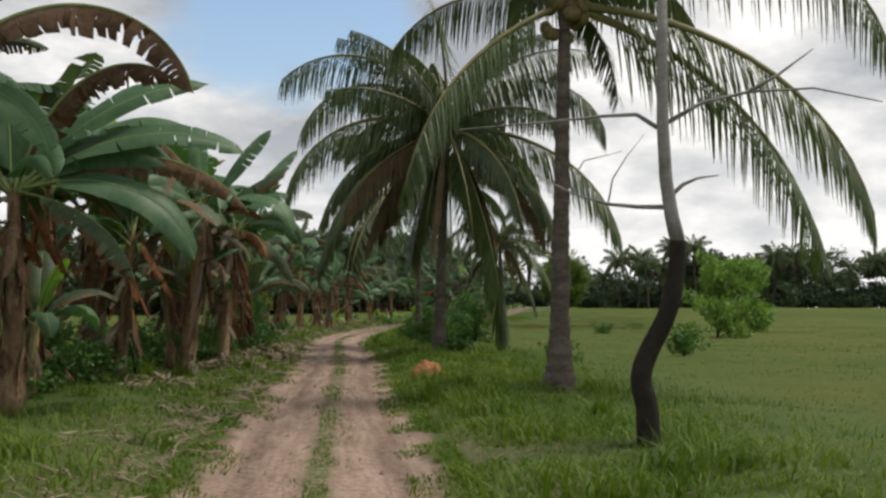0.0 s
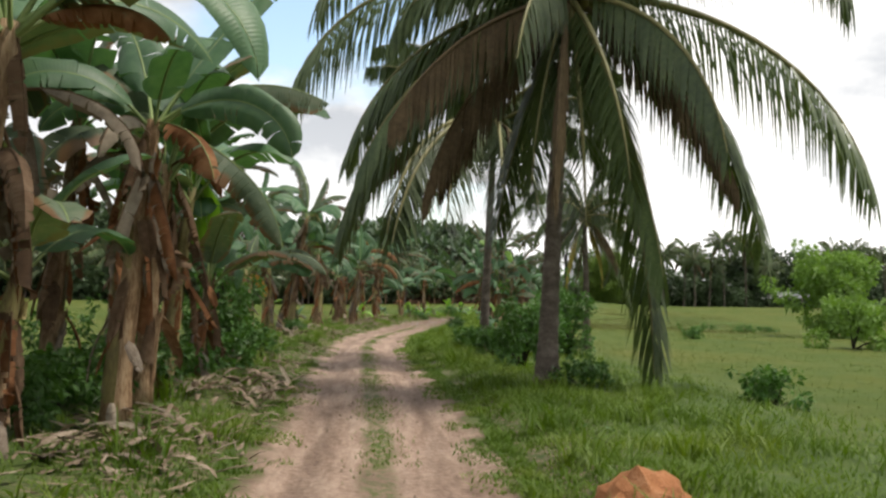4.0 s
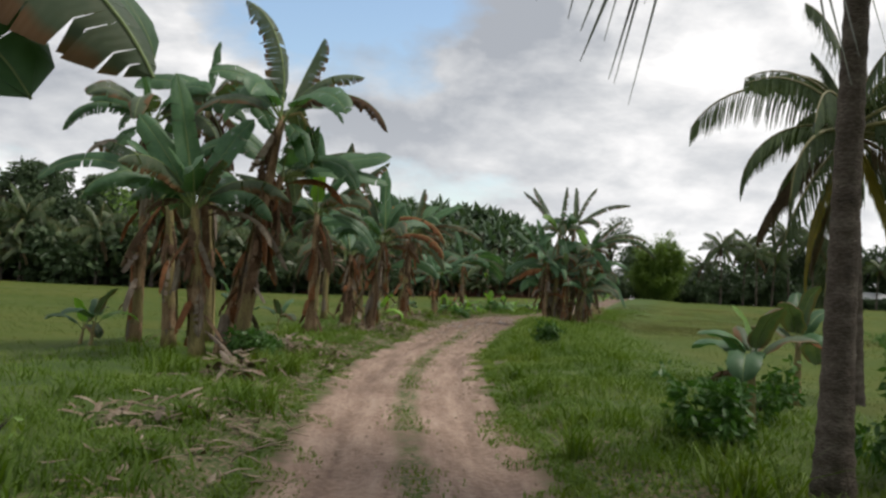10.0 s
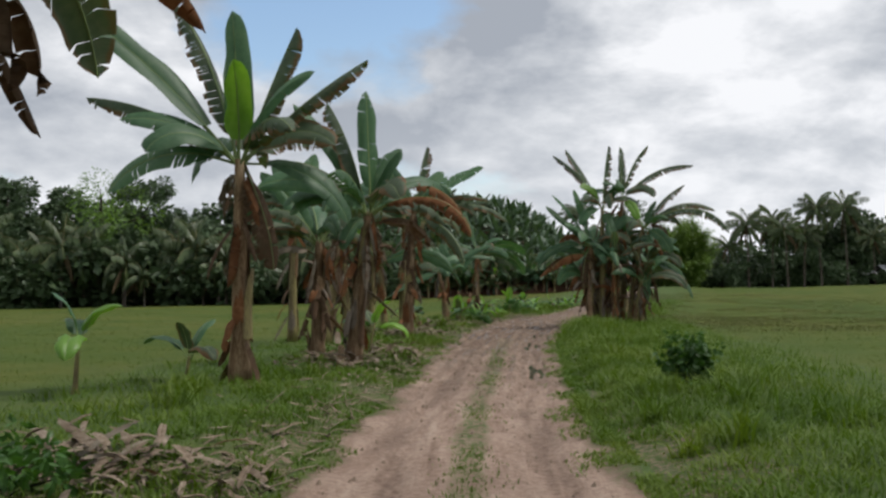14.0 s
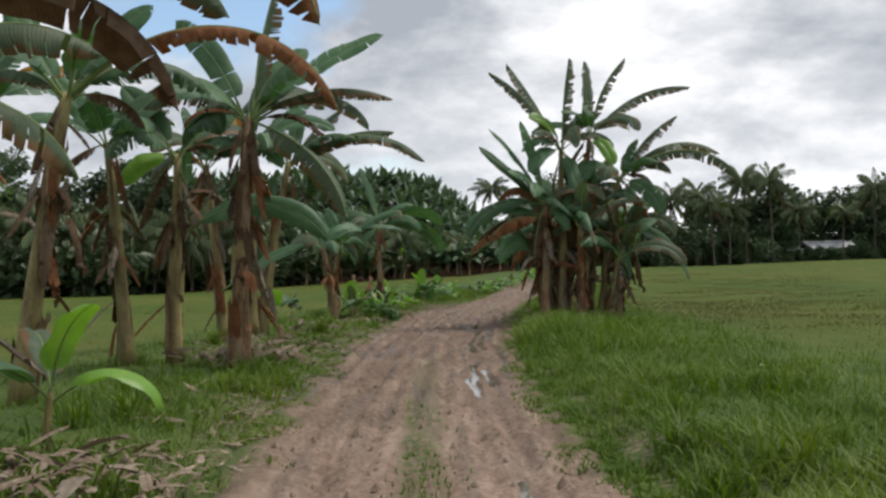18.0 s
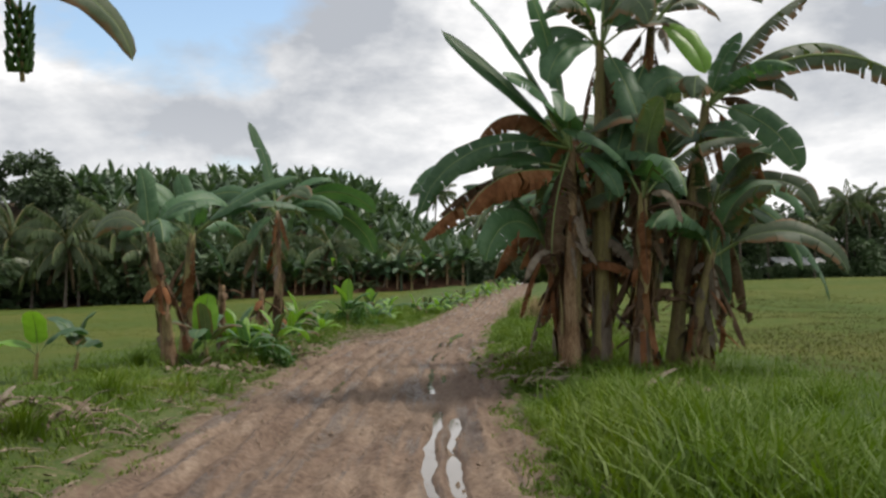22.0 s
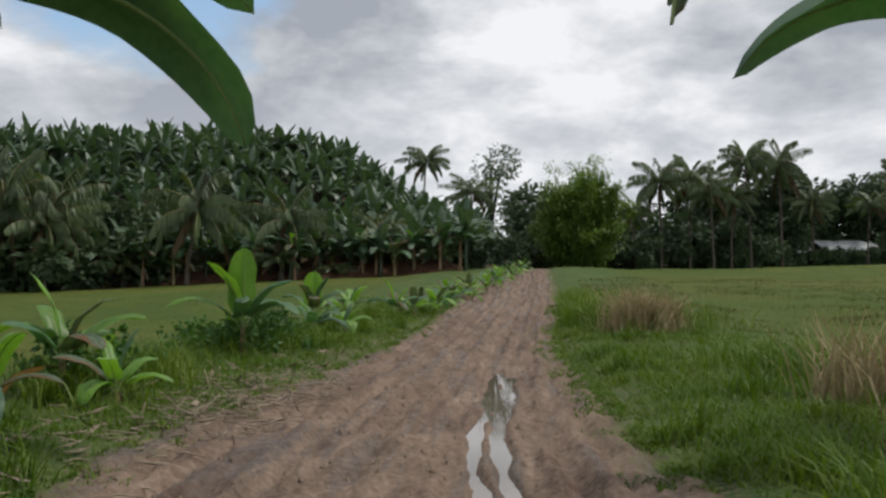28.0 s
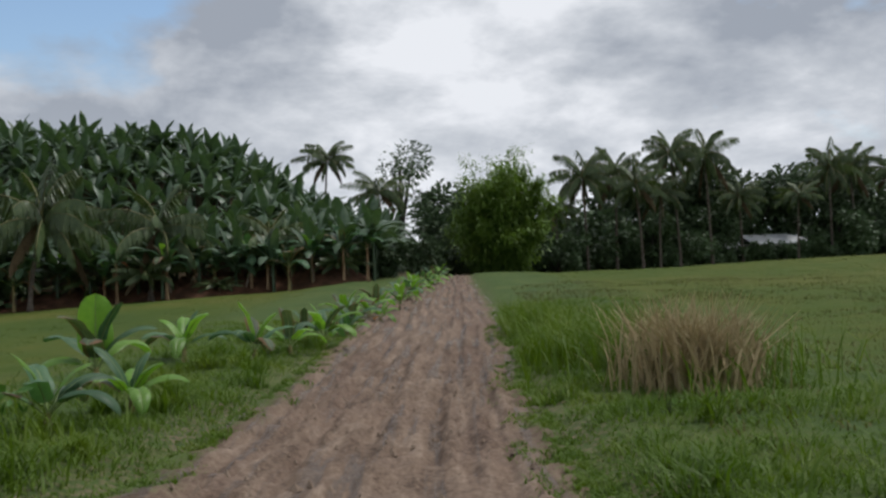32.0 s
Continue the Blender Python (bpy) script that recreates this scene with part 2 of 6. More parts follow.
SHEATH_GREY = stained("dry_sheath_grey", [(0.3, (0.09, 0.07, 0.052)), (0.5, (0.20, 0.16, 0.125)), (0.7, (0.33, 0.285, 0.235))], 3.0, 0.9, stretch=(3, 3, 0.6), bump=0.5, gloss=0.1, per_object=0.25)
FROND = stained("palm_frond", [(0.3, (0.034, 0.060, 0.022)), (0.5, (0.066, 0.10, 0.036)), (0.75, (0.13, 0.165, 0.062))], 1.5, 0.42, bump=0, gloss=0.4, thin=0.2, thin_tint=(1.4, 1.4, 0.5), per_object=0.25)
FROND_DEAD = stained("palm_frond_dead", [(0.3, (0.05, 0.036, 0.022)), (0.6, (0.12, 0.088, 0.05)), (0.8, (0.2, 0.15, 0.09))], 1.5, 0.8, bump=0, gloss=0.1, thin=0.1, per_object=0.2)
FROND_YELLOW = stained("palm_frond_yellow", [(0.3, (0.20, 0.20, 0.04)), (0.6, (0.34, 0.27, 0.05)), (0.8, (0.5, 0.33, 0.05))], 1.5, 0.5, bump=0, thin=0.3, per_object=0.2)
RACHIS = stained("palm_rachis", [(0.3, (0.12, 0.12, 0.05)), (0.7, (0.24, 0.22, 0.09))], 3, 0.5, bump=0)
BARK = stained("palm_bark", [(0.28, (0.035, 0.03, 0.025)), (0.48, (0.11, 0.09, 0.075)), (0.65, (0.20, 0.17, 0.145)), (0.8, (0.27, 0.245, 0.215))], 3.0, 0.9, stretch=(1, 1, 2.2), bump=0.8, bump_scale=0.03, gloss=0.1)
BARK_PALE = stained("pale_bark", [(0.3, (0.12, 0.11, 0.10)), (0.55, (0.26, 0.25, 0.235)), (0.8, (0.36, 0.35, 0.33))], 5, 0.85, bump=0.5, gloss=0.1)
BARK_DARK = stained("dark_bark", [(0.3, (0.016, 0.014, 0.012)), (0.6, (0.04, 0.034, 0.028)), (0.8, (0.075, 0.062, 0.05))], 6, 0.9, bump=0.7, gloss=0.1)
NUT = stained("coconut_husk", [(0.3, (0.09, 0.075, 0.03)), (0.6, (0.20, 0.16, 0.06)), (0.8, (0.24, 0.15, 0.07))], 4, 0.6, bump=0.2, per_object=0.25)
SHRUB = stained("shrub_leaves", [(0.3, (0.028, 0.075, 0.018)), (0.5, (0.06, 0.14, 0.03)), (0.75, (0.12, 0.22, 0.055))], 2.5, 0.45, bump=0, thin=0.25, thin_tint=(1.3, 1.5, 0.5), per_object=0.2)
SHRUB_PALE = stained("pale_shrub_leaves", [(0.3, (0.08, 0.15, 0.03)), (0.5, (0.14, 0.24, 0.05)), (0.75, (0.2, 0.32, 0.08))], 2.0, 0.5, bump=0, thin=0.3, thin_tint=(1.3, 1.4, 0.5), per_object=0.15)
WOODS = stained("woodland_leaves", [(0.3, (0.035, 0.062, 0.028)), (0.5, (0.06, 0.098, 0.042)), (0.75, (0.105, 0.15, 0.066))], 0.35, 0.5, bump=0, thin=0.15, per_object=0.25)
BAMBOO = stained("bamboo_leaves", [(0.3, (0.08, 0.14, 0.028)), (0.5, (0.14, 0.22, 0.045)), (0.75, (0.22, 0.31, 0.08))], 0.5, 0.5, bump=0, thin=0.25, thin_tint=(1.3, 1.4, 0.5))
CULM = stained("bamboo_culm", [(0.3, (0.12, 0.14, 0.05)), (0.7, (0.26, 0.25, 0.11))], 2, 0.5, bump=0)
HILL_LEAF = stained("plantation_leaves", [(0.3, (0.034, 0.064, 0.036)), (0.5, (0.066, 0.11, 0.06)), (0.75, (0.13, 0.175, 0.105))], 0.6, 0.42, fine=3.0, bump=0, gloss=0.4, thin=0.18, thin_tint=(1.3, 1.5, 0.6))
BLADE = stained("grass_blades", [(0.3, (0.05, 0.102, 0.01)), (0.5, (0.096, 0.16, 0.018)), (0.72, (0.175, 0.22, 0.034))], 0.35, 0.55, fine=2.0, bump=0, thin=0.3, thin_tint=(1.3, 1.4, 0.5), gloss=0.25)
RICE = stained("rice_blades", [(0.3, (0.036, 0.080, 0.005)), (0.5, (0.064, 0.10, 0.008)), (0.72, (0.10, 0.115, 0.014))], 0.09, 0.55, fine=0.6, bump=0, thin=0.3, thin_tint=(1.3, 1.3, 0.5), gloss=0.2)
OLIVE = stained("olive_grass_blades", [(0.3, (0.07, 0.09, 0.018)), (0.5, (0.105, 0.115, 0.03)), (0.72, (0.15, 0.125, 0.05))], 0.25, 0.6, bump=0, thin=0.3, gloss=0.2)
STRAW = stained("dry_grass_blades", [(0.3, (0.22, 0.17, 0.085)), (0.5, (0.36, 0.29, 0.16)), (0.75, (0.5, 0.43, 0.27))], 2.0, 0.7, bump=0, thin=0.2, gloss=0.15)
LITTER = stained("dead_leaf_litter", [(0.3, (0.07, 0.05, 0.036)), (0.5, (0.19, 0.145, 0.105)), (0.7, (0.36, 0.305, 0.245))], 3.0, 0.85, bump=0.3, gloss=0.1, per_object=0.2)
TWIG = stained("dry_twigs", [(0.3, (0.17, 0.13, 0.09)), (0.7, (0.42, 0.35, 0.27))], 4.0, 0.85, bump=0.3, gloss=0.1)
CLOD = stained("earth_clods", [(0.3, (0.16, 0.118, 0.088)), (0.7, (0.3, 0.23, 0.175))], 5.0, 0.9, bump=0.5, gloss=0.15)
RED_EARTH = stained("red_earth", [(0.3, (0.03, 0.022, 0.013)), (0.5, (0.085, 0.045, 0.028)), (0.7, (0.2, 0.10, 0.06))], 1.2, 0.95, bump=0.6, bump_scale=0.1, gloss=0.1)
ORANGE_EARTH = stained("orange_earth", [(0.3, (0.18, 0.075, 0.035)), (0.5, (0.32, 0.14, 0.065)), (0.7, (0.42, 0.22, 0.12))], 6.0, 0.95, bump=0.6, bump_scale=0.03, gloss=0.1)
ROOF = stained("roof_sheet", [(0.3, (0.36, 0.37, 0.38)), (0.7, (0.55, 0.56, 0.57))], 0.8, 0.6, bump=0.2)
PLASTER = stained("pale_plaster", [(0.3, (0.34, 0.33, 0.30)), (0.7, (0.55, 0.54, 0.50))], 1.2, 0.9, bump=0.2)
DARKNESS = stained("dark_opening", [(0.3, (0.02, 0.02, 0.02)), (0.7, (0.04, 0.04, 0.04))], 2, 0.8, bump=0)


def earth_materials():
    """Road dirt and verge ground: UV is (metres across from the road's middle, metres along)."""
    made = []
    for name in ("dirt_road", "grassy_ground"):
        m = bpy.data.materials.new(name)
        m.use_nodes = True
        tr = m.node_tree
        bsdf = tr.nodes["Principled BSDF"]
        uv = tr.nodes.new("ShaderNodeUVMap")
        sep = tr.nodes.new("ShaderNodeSeparateXYZ")
        link(tr, uv.outputs[0], sep.inputs[0])
        co = tr.nodes.new("ShaderNodeTexCoord")

        def noise_at(scale, detail=5.0, stretch=None, rough=0.6):
            n = tr.nodes.new("ShaderNodeTexNoise")
            n.inputs["Scale"].default_value, n.inputs["Detail"].default_value, n.inputs["Roughness"].default_value = scale, detail, rough
            if stretch:
                mp = tr.nodes.new("ShaderNodeMapping")
                mp.inputs["Scale"].default_value = stretch
                link(tr, uv.outputs[0], mp.inputs[0])
                link(tr, mp.outputs[0], n.inputs["Vector"])
            else:
                link(tr, co.outputs["Object"], n.inputs["Vector"])
            return n.outputs[0]

        def ramp(src, stops):
            r = tr.nodes.new("ShaderNodeValToRGB")
            el = r.color_ramp.elements
            while len(el) < len(stops):
                el.new(0.5)
            for e, (pos, col) in zip(el, stops):
                e.position, e.color = pos, (*col, 1)
            link(tr, src, r.inputs[0])
            return r.outputs[0]

        def spread(src, a, b, c=0.0, d=1.0):
            r = node(tr, "ShaderNodeMapRange", i1=a, i2=b, i3=c, i4=d)
            link(tr, src, r.inputs[0])
            return r.outputs[0]

        def calc(op, a, b):
            n = tr.nodes.new("ShaderNodeMath")
            n.operation = op
            for k, v in enumerate((a, b)):
                if isinstance(v, float):
                    n.inputs[k].default_value = v
                else:
                    link(tr, v, n.inputs[k])
            return n.outputs[0]

        def mixed(fac, a, b):
            n = node(tr, "ShaderNodeMix", data="RGBA")
            link(tr, fac, n.inputs[0])
            link(tr, a, n.inputs[6])
            link(tr, b, n.inputs[7])
            return n.outputs[2]

        far = calc("ABSOLUTE", sep.outputs[0], 0.0)
        fine, broad = noise_at(14.0), noise_at(0.8)
        streak = noise_at(1.0, 6.0, (3.2, 0.55, 1), 0.66)
        speck = noise_at(45.0, 3.0)
        grassy = ramp(calc("ADD", calc("MULTIPLY", broad, 0.6), calc("MULTIPLY", fine, 0.4)),
                      [(0.3, (0.03, 0.055, 0.012)), (0.48, (0.055, 0.092, 0.02)), (0.62, (0.09, 0.115, 0.03)), (0.78, (0.14, 0.12, 0.055))])
        if name == "dirt_road":
            sand = ramp(calc("ADD", calc("MULTIPLY", streak, 0.55), calc("MULTIPLY", fine, 0.45)),
                        [(0.34, (0.15, 0.098, 0.072)), (0.45, (0.25, 0.172, 0.13)), (0.55, (0.345, 0.25, 0.195)), (0.68, (0.43, 0.335, 0.265))])
            mud = ramp(calc("ADD", calc("MULTIPLY", streak, 0.6), calc("MULTIPLY", fine, 0.4)),
                       [(0.35, (0.07, 0.046, 0.033)), (0.46, (0.15, 0.104, 0.075)), (0.55, (0.22, 0.158, 0.116)), (0.68, (0.33, 0.255, 0.195))])
            along = calc("ADD", spread(sep.outputs[1], 52.0, 82.0), calc("MULTIPLY", calc("SUBTRACT", broad, 0.5), 0.8))
            base = mixed(spread(along, 0.2, 0.8), sand, mud)
            strip = calc("MULTIPLY", spread(calc("ADD", far, calc("MULTIPLY", broad, 0.55)), 0.62, 0.42), spread(sep.outputs[1], 80.0, 66.0))
            base = mixed(calc("MULTIPLY", strip, spread(fine, 0.42, 0.55)), base, grassy)
            # darker, damp earth pressed into the wheel tracks, in long uneven stretches
            pressed = calc("MULTIPLY", spread(calc("ABSOLUTE", calc("SUBTRACT", far, 1.15), 0.0), 0.55, 0.12), spread(noise_at(1.0, 4.0, (1.6, 0.16, 1), 0.55), 0.44, 0.6))
            base = mixed(calc("MULTIPLY", pressed, 0.7), base, ramp(fine, [(0.35, (0.085, 0.054, 0.04)), (0.65, (0.18, 0.122, 0.092))]))
            base = mixed(calc("MULTIPLY", spread(noise_at(0.33, 3.0), 0.5, 0.68), 0.55), base, ramp(fine, [(0.35, (0.12, 0.078, 0.058)), (0.65, (0.22, 0.152, 0.115))]))
            soil = ramp(fine, [(0.3, (0.07, 0.048, 0.032)), (0.5, (0.16, 0.115, 0.08)), (0.7, (0.26, 0.2, 0.145))])
            rim = calc("ADD", far, calc("ADD", calc("MULTIPLY", calc("SUBTRACT", broad, 0.5), 1.6), calc("MULTIPLY", calc("SUBTRACT", fine, 0.5), 1.2)))
            base = mixed(spread(rim, 1.75, 2.0), base, soil)
            base = mixed(spread(rim, 1.95, 2.25), base, grassy)
            slick = noise_at(1.0, 5.0, (4.5, 0.22, 1), 0.6)
            wet = calc("MULTIPLY", spread(slick, 0.52, 0.6), spread(along, 0.2, 0.8))
            base = mixed(calc("MULTIPLY", wet, 0.75), base, ramp(fine, [(0.35, (0.05, 0.034, 0.024)), (0.6, (0.12, 0.084, 0.06))]))
            link(tr, base, bsdf.inputs["Base Color"])
            link(tr, spread(wet, 0.0, 1.0, 0.92, 0.42), bsdf.inputs["Roughness"])
        else:
            field = ramp(calc("ADD", calc("MULTIPLY", noise_at(0.06), 0.65), calc("MULTIPLY", noise_at(0.9), 0.35)),
                         [(0.3, (0.032, 0.066, 0.005)), (0.46, (0.057, 0.086, 0.008)), (0.58, (0.084, 0.097, 0.013)), (0.72, (0.11, 0.105, 0.022))])
            soil = ramp(fine, [(0.3, (0.06, 0.042, 0.028)), (0.5, (0.14, 0.10, 0.07)), (0.7, (0.24, 0.185, 0.13))])
            bare = spread(calc("ADD", far, calc("MULTIPLY", broad, 3.0)), 4.6, 3.4)
            base = mixed(calc("MULTIPLY", bare, spread(fine, 0.45, 0.58)), grassy, soil)
            base = mixed(spread(calc("ADD", far, calc("MULTIPLY", broad, 6.0)), 9.0, 13.0), base, field)
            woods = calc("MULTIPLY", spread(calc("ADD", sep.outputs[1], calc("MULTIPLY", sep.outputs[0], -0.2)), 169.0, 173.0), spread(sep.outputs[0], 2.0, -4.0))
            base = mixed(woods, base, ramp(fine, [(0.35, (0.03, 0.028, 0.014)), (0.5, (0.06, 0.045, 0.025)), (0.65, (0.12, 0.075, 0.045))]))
            link(tr, base, bsdf.inputs["Base Color"])
            bsdf.inputs["Roughness"].default_value = 0.95
        bsdf.inputs["Specular IOR Level"].default_value = 0.25
        bp = node(tr, "ShaderNodeBump")
        bp.inputs["Strength"].default_value, bp.inputs["Distance"].default_value = 0.9, 0.045
        link(tr, calc("ADD", calc("MULTIPLY", fine, 0.7), calc("MULTIPLY", speck, 0.3)), bp.inputs["Height"])
        link(tr, bp.outputs[0], bsdf.inputs["Normal"])
        made.append(m)
    return made


ROAD, GRASSLAND = earth_materials()
WATER = bpy.data.materials.new("puddle_water")
WATER.use_nodes = True
wb = WATER.node_tree.nodes["Principled BSDF"]
wb.inputs["Base Color"].default_value, wb.inputs["Roughness"].default_value = (0.12, 0.095, 0.07, 1), 0.04
wb.inputs["Specular IOR Level"].default_value = 1.0

# ---- ground and road ----
# the road's middle: y, x, half width
LINE = [(-60, 4.4, 1.3), (-30, 2.0, 1.3), (0, -0.2, 1.2), (15.8, -1.97, 1.2), (22.3, -2.55, 1.28), (32.6, -3.8, 1.4), (40, -4.7, 1.3), (45, -5.25, 1.35),
        (50, -5.5, 1.45), (57, -5.5, 1.4), (62.6, -5.2, 1.45), (68, -5.0, 1.6), (72, -4.9, 1.7), (76, -4.6, 1.8), (80, -4.4, 2.0), (84, -3.95, 2.1),
        (88.6, -3.3, 2.2), (93.4, -2.95, 2.2), (98.5, -2.1, 2.35), (103, -1.4, 2.45), (106.5, -0.5, 2.3), (110, 0.4, 2.0), (114, 1.35, 1.8), (118, 2.5, 1.85),
        (121, 3.3, 2.0), (133, 6.4, 2.2), (139, 7.8, 2.3), (163.7, 14.1, 2.3), (183, 19, 2.4), (200, 23, 2.4), (240, 30, 2.4), (3000, 420, 2.4)]
ly = np.arange(-60, 3000, 1.0)
lx = np.interp(ly, [p[0] for p in LINE], [p[1] for p in LINE])
lw = np.interp(ly, [p[0] for p in LINE], [p[2] for p in LINE])
ker = np.hanning(11) / np.hanning(11).sum()
lx[8:-8], lw[8:-8] = np.convolve(lx, ker, "same")[8:-8], np.convolve(lw, ker, "same")[8:-8]


def middle(y):
    return np.interp(y, ly, lx)


def half(y):
    return np.interp(y, ly, lw)


def smooth(v, a, b):
    t = np.clip((v - a) / (b - a), 0, 1)
    return t * t * (3 - 2 * t)


def wavy(x, y, f, seed=0.0):
    """Cheap smooth noise in -1..1, for arrays."""
    return (np.sin(f * x * 1.0 + seed + 1.7 * np.sin(f * 0.61 * y + seed)) + np.sin(f * 1.27 * y - 1.3 * seed + 1.3 * np.sin(f * 0.83 * x + 2 * seed))
            + 0.6 * np.sin(f * 2.1 * (x + y) + 3 * seed + np.sin(f * 1.9 * (x - y)))) / 2.6


def rise(x, y):
    """The land climbs gently towards the far end of the track."""
    return np.interp(x, [-60, -30, -5, 15, 40, 65], [0.3, 0.7, 1.8, 2.5, 2.35, 3.0]) * smooth(y, 108, 182)


def ground_z(x, y):
    x, y = np.asarray(x, float), np.asarray(y, float)
    u, hw = x - middle(y), half(y)
    a = np.abs(u)
    verge = 0.24 * smooth(a, hw - 0.1, hw + 1.1) * (0.8 + 0.35 * wavy(x, y, 0.9, 2.0)) - 0.22 * smooth(a, hw + 4.5, hw + 8.0)
    z = verge + 0.04 * wavy(x, y, 2.3, 1.0) * smooth(a, hw, hw + 1)
    z = z + 0.10 * wavy(x, y, 0.11, 5.0) * smooth(a, 6, 14)
    z = z + rise(x, y)
    hill = smooth(y - 167 + 0.22 * np.maximum(-x - 25, 0), 0, 30) * smooth(-x, -20, 5)
    return z + hill * (10.4 + 0.05 * np.clip(-x, 0, 90) + 1.6 * wavy(x, y, 0.06, 1.0))


POOLS = ((71.0, 77.2), (78.4, 86.2), (88.0, 93.3), (94.3, 99.0), (99.6, 110.6))
# standing water in the two grooves of the east rut: from y, to y, metres from the road's middle, half width
GROOVES = ((71.2, 74.4, 0.78, 0.09), (73.6, 76.8, 0.9, 0.08), (72.4, 75.8, 1.12, 0.09), (78.6, 86.4, 0.95, 0.07), (87.8, 93.4, 0.9, 0.07), (94.6, 99.0, 0.96, 0.065), (99.7, 109.8, 0.87, 0.085), (105.6, 109.0, 0.8, 0.1),
           (79.2, 85.6, 1.19, 0.07), (89.4, 91.8, 1.14, 0.06), (95.0, 97.0, 1.2, 0.06), (99.8, 105.5, 1.13, 0.095), (103.8, 109.2, 1.06, 0.15), (62.0, 66.5, 0.82, 0.08), (62.4, 66.2, 1.05, 0.08), (73.4, 76.4, -0.92, 0.07), (77.2, 79.4, -0.98, 0.06), (88.2, 90.8, -0.9, 0.07), (98.4, 101.2, -1.0, 0.07))


def road_z(u, y):
    """The rutted surface of the road, u metres from its middle."""
    hw = half(y)
    mud = smooth(y, 50, 80)
    z = -0.035 * (np.exp(-((u - 0.78) / 0.24) ** 2) + np.exp(-((u + 0.78) / 0.24) ** 2)) * (1 + 0.3 * mud)
    z = z + 0.02 * np.exp(-(u / 0.4) ** 2) * (1 - mud)
    ridge = np.sin(u * 9.5 + 1.6 * np.sin(y * 0.21) + 0.7 * np.sin(y * 0.9)) * 0.5 + np.sin(u * 17.0 - 1.1 * np.sin(y * 0.33 + 2))
    z = z + mud * 0.045 * ridge * np.clip(0.7 + 0.5 * wavy(u * 2, y * 0.6, 1.0, 4.0), 0, 1.4)
    z = z + (0.01 + 0.02 * mud) * wavy(u * 3, y, 4.1, 0.6) + (0.006 + 0.006 * mud) * wavy(u, y, 13.0, 2.2)
    zone = np.exp(-((u - 1.02) / 0.48) ** 4) * smooth(y, 68.5, 71) * (1 - smooth(y, 110.5, 113))
    z = z * (1 - zone) + zone * (-0.012 + 0.012 * wavy(u * 3, y, 3.1, 1.6))
    for p, q, c, w in GROOVES:
        sway = c + 0.045 * np.sin(y * 0.9) + 0.015 * np.sin(y * 3.1 + 4 * c)
        girth = w * (1 + 0.28 * np.sin(y * 2.1 + 5 * c) + 0.15 * np.sin(y * 5.3))
        z = z - 0.075 * np.exp(-((u - sway) / girth) ** 4) * smooth(y, p - 0.2, p + 0.7) * (1 - smooth(y, q - 0.7, q + 0.2))
    edge = smooth(np.abs(u), hw - 0.35, hw + 0.35)
    return z * (1 - edge) + edge * 0.05


def sheet(name, rows, cols, height, mat, label, category):
    """A sheet of quads that follows the road: rows of y, columns of u."""
    Y, U = np.meshgrid(rows, cols, indexing="ij")
    X = middle(Y) * np.clip(1 - np.abs(U) / 400, 0, 1) + U
    Z = height(X, Y, U)
    verts = np.stack([X, Y, Z], -1).reshape(-1, 3)
    n, k = len(rows), len(cols)
    i = (np.arange(n - 1)[:, None] * k + np.arange(k - 1)[None]).ravel()
    me = bpy.data.meshes.new(name)
    me.from_pydata(verts.tolist(), [], np.stack([i, i + 1, i + k + 1, i + k], -1).tolist())
    uv = me.uv_layers.new(name="UVMap")
    idx = np.empty(len(me.loops), np.int32)
    me.loops.foreach_get("vertex_index", idx)
    across = U / half(Y) * 2 if name == "road" else U
    uv.data.foreach_set("uv", np.stack([across.ravel()[idx], Y.ravel()[idx]], -1).ravel())
    me.polygons.foreach_set("use_smooth", [True] * len(me.polygons))
    me.materials.append(mat)
    return tagged(new(name, me), label, category, kind="structure")


side = np.r_[np.arange(0, 2.6, 0.2), np.arange(2.6, 9, 0.45), np.arange(9, 30, 2.2), np.geomspace(30, 3000, 26)]
cols = np.r_[-side[:0:-1], side]
rows_far = np.r_[np.arange(-60, -8, 4.0), np.arange(-8, 130, 0.45), np.arange(130, 240, 2.5), np.geomspace(240, 3000, 18)]


def ground_height(X, Y, U):
    return ground_z(X, Y) - 0.16 * (1 - smooth(np.abs(U), half(Y) - 0.5, half(Y) + 0.25))


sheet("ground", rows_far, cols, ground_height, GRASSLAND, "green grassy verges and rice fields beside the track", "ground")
wide = np.r_[np.arange(-3.0, 0.5, 0.075), np.arange(0.5, 1.55, 0.032), np.arange(1.55, 3.01, 0.075)]


def road_height(X, Y, U):
    ragged = half(Y) + 0.45 + 0.15 * wavy(U * 0 + np.sign(U) * 9, Y, 0.6, 3.0)
    over = smooth(np.abs(U), ragged - 0.3, ragged + 0.3)
    return (road_z(U, Y) + 0.012 + rise(X, Y)) * (1 - over) + over * (ground_height(X, Y, U) - 0.10)


